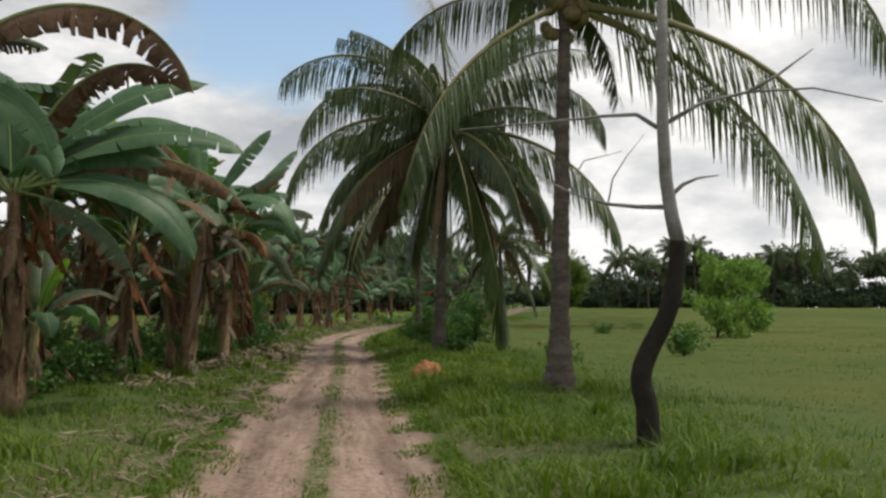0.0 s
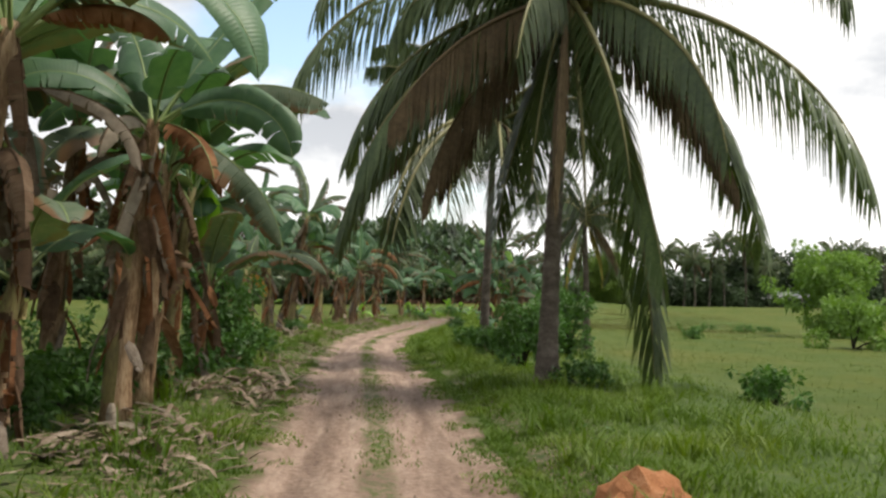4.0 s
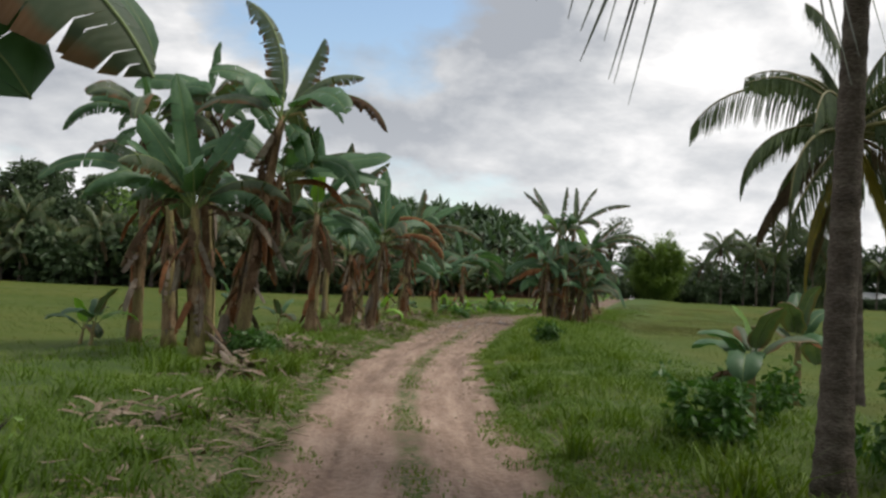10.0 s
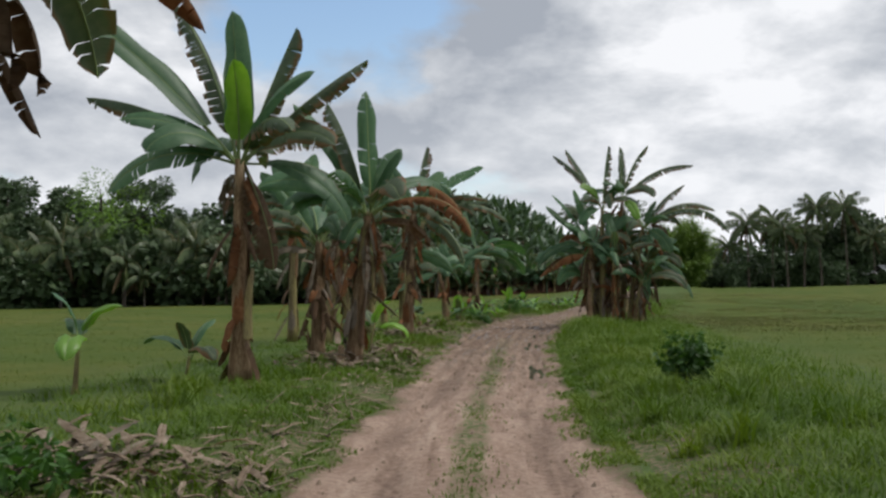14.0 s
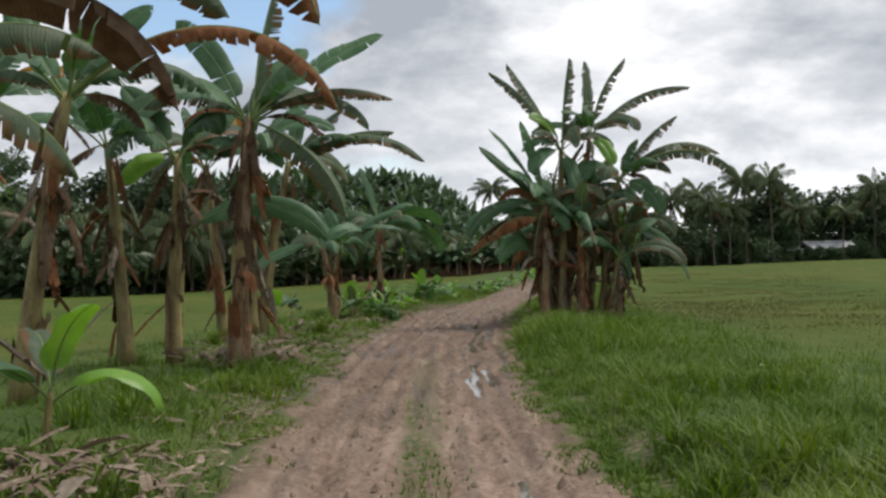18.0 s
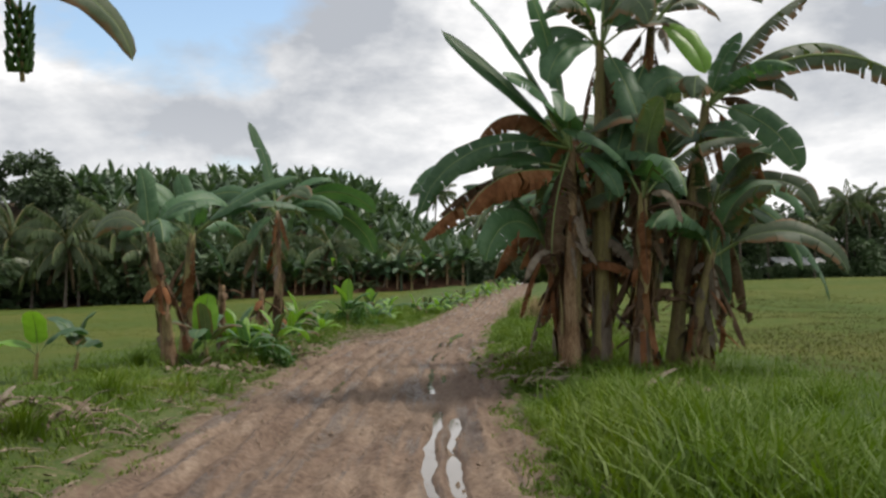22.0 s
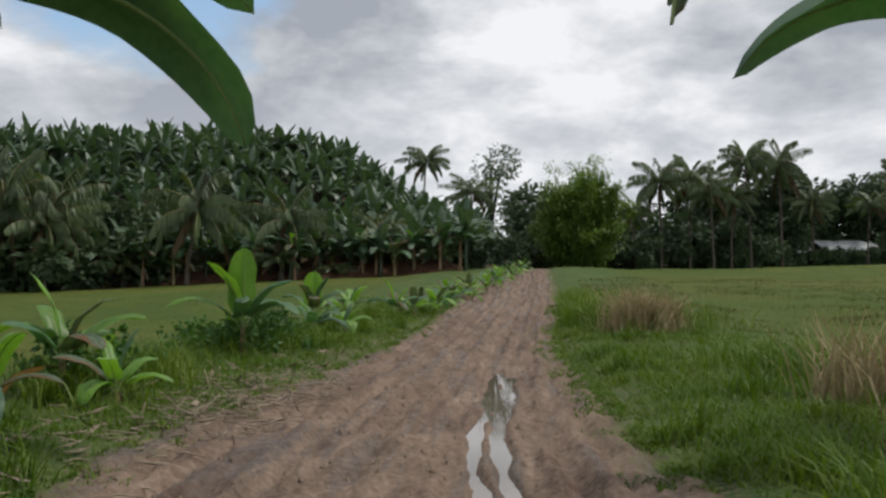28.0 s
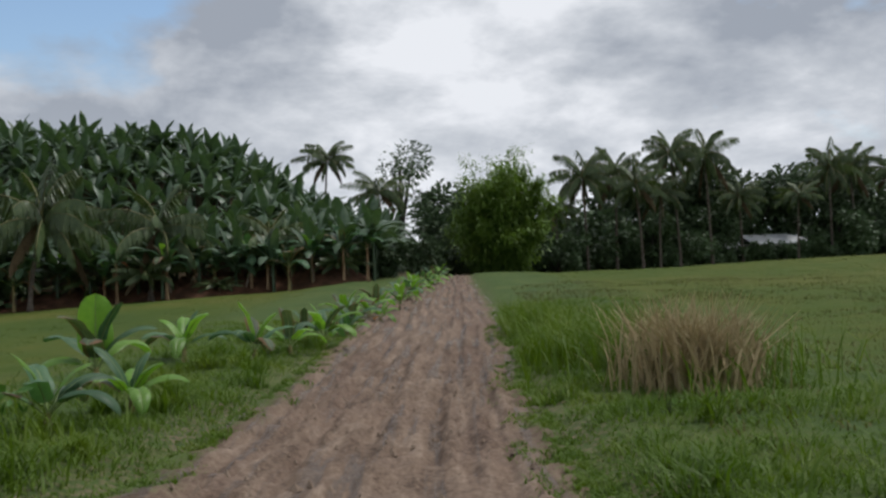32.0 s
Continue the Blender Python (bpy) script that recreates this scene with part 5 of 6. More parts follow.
    # saplings out in the fields
    for k, (x, y, h) in enumerate([(-12.6, 50.4, 0.55), (-13.2, 51.2, 0.4), (-10.9, 60.6, 0.5), (-11.8, 58.0, 0.9), (-9.3, 89.6, 0.5), (-8.9, 90.6, 0.45), (-8.2, 66.4, 0.6)]):
        banana_plant(x, y, h, 0.05, 4, 1.1, 0, (0.05, 0.0), seed=760 + k, dry=0, tear=0.0, width=0.5, group="young bananas along the track", fresh=0.3)
    # cut stumps
    for x, y, h in [(-6.9, 96.2, 1.75), (-6.3, 100.8, 1.7), (-8.4, 63.1, 0.5), (-8.0, 80.4, 0.45)]:
        banana_plant(x, y, h, 0.12, 0, 1.0, 1, (0, 0), seed=int(y * 10), dry=1.0, group=g, exact=True, label="cut brown banana stump on the verge")
    young = [(-6.8, 92.6, 0.9), (-6.4, 94.0, 0.8), (-6.6, 96.4, 0.8), (-5.6, 96.0, 0.7), (-6.0, 92.9, 0.6), (-5.3, 98.6, 0.6), (-4.5, 105.2, 0.5),
             (-5.6, 104.0, 0.7), (-3.5, 111.4, 1.5), (-2.2, 115.5, 0.6), (-2.2, 119.5, 1.0), (-1.0, 123.2, 0.8), (0.4, 122.4, 0.8), (-5.4, 106.2, 1.1), (-1.4, 116.8, 0.5)]
    for k in range(26):
        young.append((1.2 + k * 0.55 + 0.5 * math.sin(k * 2.3), 124.0 + k * 1.7, 0.6 + 0.25 * math.sin(k * 1.7)))
    for k, (x, y, h) in enumerate(young):
        banana_plant(x, y, h * 0.4, 0.05 + 0.02 * h, 8, 0.65 + 0.75 * h, 1 if k % 3 == 0 else 0, (0, 0), seed=500 + k, dry=0, tear=0.1 if k % 2 else 0.0, group="young bananas along the track", width=0.32, fresh=0.4, spear=k in (8, 0, 10), yellow=1 if k % 4 == 1 else 0)
    # small ones below the palms
    banana_plant(-0.6, 43.0, 0.9, 0.08, 7, 1.1, 1, (0, 0), seed=711, tear=0.05, dry=0, width=0.5)
    banana_plant(1.3, 46.8, 1.1, 0.09, 7, 1.4, 1, (0, 0), seed=712, tear=0.05, dry=0, width=0.5)


bananas()

# ---- coconut palms on the east side ----
coconut_palm(2.1, 15.9, 7.2, 10, 31, extra=[(-6, -8, 72, 6.99), (4, -19, 59, 6.84), (48, -2, 79, 2.74), (7, 45, 120, 7.72), (-157, -27, 54, 5.04), (0, 70, 72, 3.58), (180, 60, 62, 2.88), (-11, 50, 114, 6.49)], r=0.18, lean=(0.1, 0.0), length=4.8, nuts=14, dead=0, sweep=(76, 30), hang=0.6, leaflet=0.17, swell=2.1, pairs=72, drop=88)
coconut_palm(-0.1, 29.4, 7.8, 18, 32, extra=[(-176, -27, 52, 6.62), (168, -19, 61, 5.99), (-178, -22, 52, 5.6), (180, 17, 97, 6.6), (167, -6, 72, 5.84), (0, -1, 77, 7.38), (-6, 50, 127, 6.48), (15, -64, 25, 7.64), (-31, -62, 19, 5.84), (14, -23, 59, 6.68), (180, 24, 103, 4.11), (169, 50, 121, 6.5), (9, -18, 60, 5.64), (142, -64, 14, 4.79), (-119, -62, 26, 4.08), (-87, -52, 30, 5.29), (-75, -39, 41, 4.91), (180, 85, 60, 3.28), (0, 75, 34, 3.95), (180, 60, 107, 6.99), (0, 60, 82, 5.92)], r=0.19, lean=(0.21, 0.0), length=5.0, nuts=14, dead=6, sweep=(76, -45), hang=0.5, leaflet=0.19, wide=0.028, swell=1.7, pairs=70, drop=60)
coconut_palm(-1.1, 39.0, 7.2, 12, 33, extra=[(-120, -2, 77, 7.41), (-114, -4, 75, 7.69), (-116, -1, 79, 6.29), (-108, -4, 78, 6.7), (-90, -4, 77, 6.33), (-71, -16, 65, 4.76), (180, 70, 107, 4.54), (0, 60, 84, 3.36), (0, 80, 5, 2.59), (38, 50, 113, 3.85), (117, 40, 103, 3.92)], r=0.14, lean=(0.15, 0.0), length=4.6, nuts=6, dead=2, sweep=(76, 0), hang=0.7, leaflet=0.18, wide=0.032, swell=1.5, pairs=84, drop=78)
coconut_palm(3.4, 49.5, 5.69, 18, 34, extra=[(180, 65, 103, 2.8), (168, 18, 100, 2.51), (0, -14, 68, 4.17), (9, 18, 98, 4.21), (0, 70, 100, 1.76), (-132, -64, 21, 3.8), (-161, -44, 35, 3.04), (180, 75, 38, 1.86), (-12, -48, 33, 4.37), (161, 50, 118, 3.82)], r=0.15, lean=(-0.23, 0.0), length=3.2, dead=3, sweep=(80, -55), drop=95, hang=0.75, swell=1.3, yellow=3, label="young coconut palm with pale and yellowed fronds", pairs=52)


def bare_tree():
    t = thing("bare_tree", 2.17, 9.4, None, 0, "slender leaning tree with a charred trunk and bare pale limbs", "tree")

    def fit(p):
        return (p[0] * 0.75, p[1] * 0.75, 0.42 + p[2] * 0.75)

    low = [(0, 0, -0.05), (-0.12, 0, 0.35), (0.02, 0, 0.75), (0.28, 0, 1.2), (0.42, 0, 1.75), (0.44, 0, 2.3)]
    low = [Vector(p) for p in [(0.02, 0, -0.1), (0.0, 0, 0.2)] + [fit(p) for p in low]]
    for _ in range(2):
        low = [low[0]] + [q for a, b in zip(low, low[1:]) for q in (a.lerp(b, 0.25), a.lerp(b, 0.75))] + [low[-1]]
    v, f = tube(low, [0.135 - 0.05 * i / (len(low) - 1) for i in range(len(low))], 10)
    part("charred_trunk", v, f, BARK_DARK, t, "blackened lower trunk")
    high = [(0.33, 0, 2.14), (0.27, 0, 2.4), (0.21, 0, 2.8), (0.18, 0, 3.4), (0.18, 0, 4.3), (0.22, 0.1, 5.2)]
    v, f = tube(high, [0.084, 0.077, 0.071, 0.066, 0.06, 0.048], 10)
    part("trunk", v, f, BARK_PALE, t)
    for pts in ([(0.12, 0, 3.36), (-0.1, 0, 3.5), (-0.45, 0.1, 3.5), (-1.05, 0.2, 3.45), (-2.0, 0.3, 3.38)],
                [(0.24, 0, 3.42), (0.63, 0.1, 3.66), (1.17, 0.15, 3.8), (1.9, 0.2, 3.86), (2.7, 0.3, 3.74)],
                [(0.2, 0, 2.5), (-0.1, 0, 2.5), (-0.42, -0.05, 2.52), (-0.8, -0.1, 2.62), (-1.2, -0.1, 2.82)],
                [(0.24, 0, 2.6), (0.42, 0.1, 2.76), (0.6, 0.15, 2.84), (0.84, 0.2, 2.88)],
                [(-0.8, -0.1, 2.62), (-0.78, 0, 2.8), (-0.66, 0.05, 3.0), (-0.42, 0.05, 3.06), (-0.24, 0.1, 3.12)],
                [(-0.42, -0.05, 2.52), (-0.36, 0, 2.8), (-0.2, 0.05, 3.05), (0.0, 0.1, 3.3)],
                [(1.17, 0.15, 3.8), (1.5, 0.2, 4.0), (1.9, 0.2, 4.3)]):
        v, f = tube(pts, [(0.028 if pts[0][0] > 0 else 0.011) * (1 - 0.75 * i / (len(pts) - 1)) for i in range(len(pts))], 6)
        part("limb", v, f, BARK_PALE, t)


bare_tree()

# ---- shrubs ----
for spec in [(0.5, 29.0, 0.6, 1.2, 1), (-0.3, 33.6, 2.0, 1.5, 2), (-0.9, 36.4, 0.9, 1.2, 24), (-0.6, 37.4, 0.8, 1.2, 3), (0.2, 39.5, 1.3, 1.8, 4), (1.0, 40.4, 2.6, 1.8, 5), (1.5, 39.6, 2.2, 1.7, 50), (0.7, 39.0, 1.6, 1.5, 51), (0.6, 38.2, 1.2, 1.5, 25), (-3.3, 111.9, 0.9, 2.3, 27), (-4.3, 112.6, 0.7, 1.8, 28), (-5.2, 106.6, 0.8, 1.8, 29), (-8.8, 12.0, 1.3, 2.6, 30), (-8.2, 17.5, 1.2, 2.6, 31), (-9.4, 22.0, 1.3, 2.6, 32), (-9.0, 27.5, 1.4, 2.8, 33), (-7.9, 9.0, 1.1, 2.4, 34), (-6.4, 16.3, 0.9, 1.5, 35), (-6.3, 18.3, 1.1, 1.4, 36), (-6.6, 21.8, 1.1, 1.5, 37), (-6.5, 14.0, 0.8, 1.4, 38), (-6.7, 23.4, 1.0, 1.6, 39), (-6.5, 25.4, 1.0, 1.5, 45), (-6.6, 10.4, 0.9, 1.6, 46),
             (-7.2, 33.0, 3.0, 2.0, 7), (-7.5, 32.4, 1.6, 2.4, 52), (-6.9, 34.0, 1.0, 1.8, 8), (-6.6, 30.5, 0.8, 1.5, 9), (3.9, 28.6, 0.8, 1.2, 10), (23.5, 93.0, 0.9, 2.2, 42), (26.0, 95.0, 0.7, 2.6, 43), (21.0, 96.0, 0.6, 2.8, 44), (-2.1, 58.4, 0.9, 0.9, 12),
             (-8.6, 48.3, 0.7, 1.3, 13), (-9.2, 51.0, 0.6, 1.6, 14), (-3.1, 113.4, 0.9, 1.5, 15), (-0.4, 43.8, 0.9, 1.7, 16), (-5.6, 93.5, 0.6, 1.6, 17), (9.0, 33.0, 1.1, 1.6, 18),
             (-7.0, 24.0, 0.8, 1.6, 19), (-6.6, 27.4, 0.9, 1.6, 20), (12.0, 66.0, 0.9, 1.4, 21), (-6.2, 97.8, 0.7, 1.4, 22), (-1.6, 41.2, 0.8, 1.1, 23)]:
    shrub(*spec)
for spec in [(13.0, 176.0, 2.6, 4.5, 60), (15.2, 183.0, 3.2, 5.0, 61), (17.0, 190.0, 3.5, 5.0, 62), (26.0, 193.0, 4.5, 6.5, 63), (33.0, 190.0, 4.0, 6.0, 64), (11.0, 171.0, 2.0, 4.0, 65), (36.0, 196.0, 4.5, 6.0, 66), (21.0, 202.0, 4.5, 7.0, 67)] + [(59.5 + 2.6 * k, 202.5 + 1.2 * (k % 2), 1.9 + 0.4 * (k % 3), 4.2, 70 + k) for k in range(7)]:
    shrub(*spec, WOODS, "dark bushy undergrowth at the end of the track", size=0.42, per=2300, spots=18)
shrub(18.0, 58.0, 3.1, 3.8, 40, SHRUB_PALE, "small pale green tree standing in the rice field", size=0.26, per=1300, spots=18, name="field_tree", category="tree")
shrub(27.0, 82.0, 7.5, 7.5, 41, SHRUB_PALE, "round feathery pale green tree by the fields", size=0.36, per=1700, spots=26, name="field_tree", category="tree")


# ---- heaps of dead leaves, sticks and clods ----
def litter_heap(x, y, wide, tall, seed, count=26, mat=None, label="heap of dry grey-brown banana leaves"):
    rng = random.Random(seed)
    heap = thing("leaf_litter", x, y, None, 0, label, "dead leaves")
    many, quads, uvs = [], [], []
    for k in range(int(count * 4.5)):
        large = k < count * 0.45
        a = rng.uniform(0, 360)
        ln = rng.uniform(0.35, 0.75) if large else rng.uniform(0.12, 0.42)
        v, f, uv, ids = blade_leaf(rng, a, rng.uniform(-12, 38), ln, ln * rng.uniform(0.06, 0.14), rng.uniform(15, 75), tear=0.5, segs=7, petiole=0.05, rib=False, fold=rng.uniform(-0.4, 0.9), sides_droop=rng.uniform(-0.6, 1.2))
        q, b = wide / 2 * rng.random() ** 0.6 * (1.0 if large else 1.25), rng.uniform(0, 2 * math.pi)
        c = Vector((math.cos(b) * q, math.sin(b) * q, 0.02 + rng.uniform(0, tall) * max(0, 1 - 1.4 * q / wide)))
        if large:
            part("dead_leaf", [p + c for p in v], f, mat or rng.choice([LITTER, LITTER, LEAF_ASH, LEAF_ASH, LEAF_DEAD, SHEATH_GREY]), heap, uvs=uv)
        else:
            quads += [tuple(i + len(many) for i in g) for g in f]
            many += [p + c for p in v]
            uvs += uv
    scraps = part("leaf_scraps", many, quads, mat or LITTER, heap, uvs=uvs)
    scraps["kind"] = "stuff"


def mound(x, y, w, h, seed):
    rng = random.Random(seed)
    bm = bmesh.new()
    bmesh.ops.create_icosphere(bm, subdivisions=3, radius=1.0)
    for v in bm.verts:
        k = 1 + 0.22 * noise.noise(v.co * 2.3) + rng.uniform(-0.04, 0.04)
        v.co = Vector((v.co.x * w / 2 * k, v.co.y * w / 2 * k, max(-0.1, v.co.z) * h * k))
    me = bpy.data.meshes.new("earth_mound")
    bm.to_mesh(me)
    bm.free()
    me.materials.append(ORANGE_EARTH)
    ob = new("earth_mound", me)
    ob.matrix_basis = pose(x, y, float(ground_z(x, y)) - 0.02)
    tagged(ob, "small heap of orange-red earth on the verge", "mound")


mound(-0.3, 19.2, 0.75, 0.36, 3)
for k, (x, y, w, h, n) in enumerate([(-5.1, 22.2, 1.4, 0.4, 26), (-4.9, 20.6, 1.3, 0.4, 26), (-4.8, 15.6, 1.4, 0.25, 18), (-5.1, 26.0, 1.7, 0.45, 36), (-6.3, 32.6, 1.6, 0.3, 24), (-7.6, 41.0, 1.4, 0.3, 20),
                                     (-8.1, 46.0, 1.2, 0.4, 20), (-8.0, 45.0, 1.1, 0.3, 16), (-8.2, 51.6, 1.8, 0.5, 40), (-9.0, 52.0, 1.6, 0.45, 30), (-8.5, 63.0, 2.2, 0.4, 44), (-8.7, 64.6, 1.5, 0.35, 22),
                                     (-7.8, 65.2, 1.9, 0.35, 34), (-7.9, 75.4, 1.7, 0.4, 30), (-8.2, 76.4, 2.0, 0.35, 36), (-7.9, 79.6, 2.0, 0.35, 36), (-7.4, 83.6, 1.5, 0.55, 34),
                                     (-6.4, 90.6, 1.4, 0.2, 14), (-5.5, 94.9, 1.7, 0.3, 26), (-5.2, 97.6, 1.3, 0.2, 14), (-0.4, 91.4, 1.7, 0.3, 26), (-0.6, 87.2, 1.4, 0.25, 18), (0.5, 85.6, 1.2, 0.2, 12)]):
    litter_heap(x, y, w, h, 900 + k, n)


def scatter_bits():
    """Loose clods on the road, and twigs and leaf scraps on its west side."""
    rng = random.Random(77)
    v, f = [], []
    for _ in range(5200):
        y = rng.uniform(1, 125)
        if rng.random() > 0.12 + 0.88 * float(smooth(y, 40, 80)):
            continue
        u = rng.uniform(-1, 1) * (float(half(y)) - 0.1)
        r = rng.uniform(0.012, 0.035) * (2.0 if y > 60 and rng.random() < 0.15 else 1)
        c = Vector((float(middle(y)) + u, y, float(road_z(u, y) + rise(middle(y) + u, y)) + 0.012 + r * 0.3))
        at = len(v)
        for k in range(5):
            a = k * 1.257
            q = r * rng.uniform(0.7, 1.4)
            v.append(c + Vector((math.cos(a) * q, math.sin(a) * q, -r * 0.5)))
        v.append(c + Vector((0, 0, r * rng.uniform(0.5, 1.0))))
        f += [(at + k, at + (k + 1) % 5, at + 5) for k in range(5)]
    tagged(part("earth_clods", v, f, CLOD, flat=True), "small clods of dried earth on the track", "clods", kind="stuff")
    v, f = [], []
    for _ in range(900):
        y = rng.uniform(3, 110)
        a = float(half(y)) + abs(rng.gauss(0.35, 0.5))
        x = float(middle(y)) - a
        if 100 < y < 109:
            x += rng.uniform(0, 1.2)
        z = float(ground_z(x, y)) + 0.03 if a > half(y) + 0.2 else 0.05
        d = Vector((rng.uniform(-1, 1), rng.uniform(-1, 1), rng.uniform(-0.1, 0.25))).normalized()
        ln = rng.uniform(0.08, 0.45)
        vv, ff = tube([Vector((x, y, z)), Vector((x, y, z)) + d * ln * 0.5 + Vector((0, 0, 0.02)), Vector((x, y, z)) + d * ln], [0.008, 0.007, 0.004], 4)
        f += [tuple(i + len(v) for i in q) for q in ff]
        v += vv
    for _ in range(270):
        y = rng.gauss(105.5, 1.4)
        x = float(middle(y)) - float(half(y)) - 0.1 + rng.gauss(0.1, 0.55)
        z = max(float(ground_z(x, y)), 0.02) + rng.uniform(0, 0.1)
        d = Vector((rng.uniform(-1, 1), rng.uniform(-0.5, 0.5), rng.uniform(-0.1, 0.2))).normalized()
        ln = rng.uniform(0.12, 0.5)
        vv, ff = tube([Vector((x, y, z)), Vector((x, y, z)) + d * ln], [0.009, 0.006], 4)
        f += [tuple(i + len(v) for i in q) for q in ff]
        v += vv
    tagged(part("dry_twigs", v, f, TWIG), "dry twigs and reed stalks strewn beside the track", "twigs", kind="stuff")
    v, f = [], []
    for _ in range(900):
        y = rng.uniform(3, 112)
        a = float(half(y)) + abs(rng.gauss(0.5, 0.7))
        x = float(middle(y)) - a
        z = float(ground_z(x, y)) + rng.uniform(0.02, 0.07)
        c, b = Vector((x, y, z)), rng.uniform(0, 6.28)
        w, ln = rng.uniform(0.015, 0.05), rng.uniform(0.06, 0.22)
        d, e = Vector((math.cos(b), math.sin(b), rng.uniform(-0.2, 0.3))), Vector((-math.sin(b), math.cos(b), rng.uniform(-0.3, 0.3)))
        at = len(v)
        v += [c - d * ln, c + e * w, c + d * ln + Vector((0, 0, 0.03)), c - e * w]
        f.append((at, at + 1, at + 2, at + 3))
    tagged(part("leaf_scraps", v, f, LITTER, flat=True), "scraps of dead banana leaf on the verge", "dead leaves", kind="stuff")


scatter_bits()


def puddle(y0, y1, u0, u1, z=-0.05):
    """A level sheet of water in the sunken ruts between y0 and y1."""
    n = int((y1 - y0) / 0.25)
    v = []
    for i in range(n + 1):
        y = y0 + (y1 - y0) * i / n
        v += [(float(middle(y)) + u0, y, z), (float(middle(y)) + u1, y, z)]
    f = [(2 * i, 2 * i + 1, 2 * i + 3, 2 * i + 2) for i in range(n)]
    tagged(part("puddle", v, f, WATER, flat=True), "muddy rainwater standing in a wheel rut", "puddle", group="puddles in the ruts", kind="structure")


for a, b in POOLS:
    puddle(a, b, 0.62, 1.42)
puddle(62.0, 66.5, 0.66, 1.2, -0.055)
for a, b in ((73.4, 76.4), (77.2, 79.4), (88.2, 90.8), (98.4, 101.2)):
    puddle(a, b, -1.12, -0.78, -0.075)


# ---- dry reeds and tall grass on the east verge ----
def tall_grass():
    rs = np.random.RandomState(9)
    for x0, y0, n, sp, tall, mat, lab in [(5.8, 115.0, 700, (0.7, 0.9), 1.1, STRAW, "clump of dry straw-coloured tall grass"), (6.6, 115.6, 420, (0.5, 0.7), 0.95, STRAW, "clump of dry straw-coloured tall grass"),
                                          (4.1, 103.4, 170, (0.6, 0.7), 0.95, STRAW, "clump of dry straw-coloured tall grass"), (6.5, 118.5, 2400, (1.6, 3.5), 0.85, BLADE, "tall rank green grass"),
                                          (7.4, 127.0, 2200, (1.4, 5.0), 0.8, BLADE, "tall rank green grass"), (5.2, 106.5, 900, (1.5, 3.0), 0.6, BLADE, "tall rank green grass"),
                                          (1.5, 92.0, 1300, (1.3, 3.0), 0.6, BLADE, "tall rank green grass"), (-1.2, 80.0, 2600, (1.2, 4.0), 0.6, BLADE, "tall rank green grass"),
                                          (-5.0, 107.5, 1500, (1.2, 2.5), 0.5, BLADE, "tall rank green grass"), (-3.4, 114.0, 1600, (1.3, 3.0), 0.5, BLADE, "tall rank green grass")]:
        x, y = x0 + sp[0] * rs.normal(0, 0.5, n), y0 + sp[1] * rs.normal(0, 0.5, n)
        ok = np.abs(x - middle(y)) > half(y) + 0.15
        x, y = x[ok], y[ok]
        grass("grass_clump", x, y, tall * np.ones(len(x)), mat, lab, int(y0), wide=0.015 if mat is STRAW else 0.011, lean=0.6 if mat is STRAW else 0.85)


tall_grass()


def wild_grass():
    rs = np.random.RandomState(19)
    n = 42000
    y = rs.uniform(84, 150, n)
    x = middle(y) + half(y) + 1.6 + 26 * rs.beta(1.0, 1.6, n)
    t = wavy(x, y, 0.8, 6.0) + 0.7 * wavy(x, y, 0.27, 1.0)
    ok = (t > -0.35) & ~((x < 4.5) & (y < 92))
    x, y, t = x[ok], y[ok], t[ok]
    grass("wild_grass", x, y, 0.13 + 0.07 * t, OLIVE, "rough olive-brown wild grass in the fallow field", 61, wide=0.012, lean=1.2)


wild_grass()


def weeds():
    """Uneven tufts and low leafy weeds in the verges."""
    rs = np.random.RandomState(27)
    xs, ys, hs = [], [], []
    for _ in range(330):
        y0 = rs.uniform(6, 128)
        sd = -1 if rs.uniform() < 0.45 else 1
        x0 = middle(y0) + sd * (half(y0) + 0.35 + 3.6 * rs.beta(1.0, 1.5))
        if sd < 0 and y0 < 30 and rs.uniform() < 0.5:
            continue
        n, r = rs.randint(30, 90), rs.uniform(0.12, 0.4)
        xs.append(x0 + r * rs.normal(0, 0.6, n))
        ys.append(y0 + r * rs.normal(0, 0.6, n))
        hs.append(np.full(n, rs.uniform(0.22, 0.5)))
    x, y, h = np.concatenate(xs), np.concatenate(ys), np.concatenate(hs)
    ok = np.abs(x - middle(y)) > half(y) + 0.1
    grass("weed_tufts", x[ok], y[ok], h[ok], BLADE, "uneven taller tufts of grass in the verges", 71, wide=0.011, lean=0.9)
    for k in range(34):
        y0 = 8 + k * 3.5 + rs.uniform(-1, 1)
        sd = -1 if k % 2 else 1
        x0 = float(middle(y0)) + sd * (float(half(y0)) + rs.uniform(0.8, 3.2))
        if any(abs(x0 - a) < 0.9 and abs(y0 - b) < 0.9 for a, b in ((0.3, 88.0), (-0.1, 29.4), (2.1, 15.9), (-1.1, 39.0))):
            continue
        shrub(x0, y0, rs.uniform(0.2, 0.45), rs.uniform(0.5, 1.0), 300 + k, SHRUB if k % 3 else SHRUB_PALE, "low leafy weed in the verge grass", size=0.09, per=320, spots=7, name="weed", category="weed")


weeds()


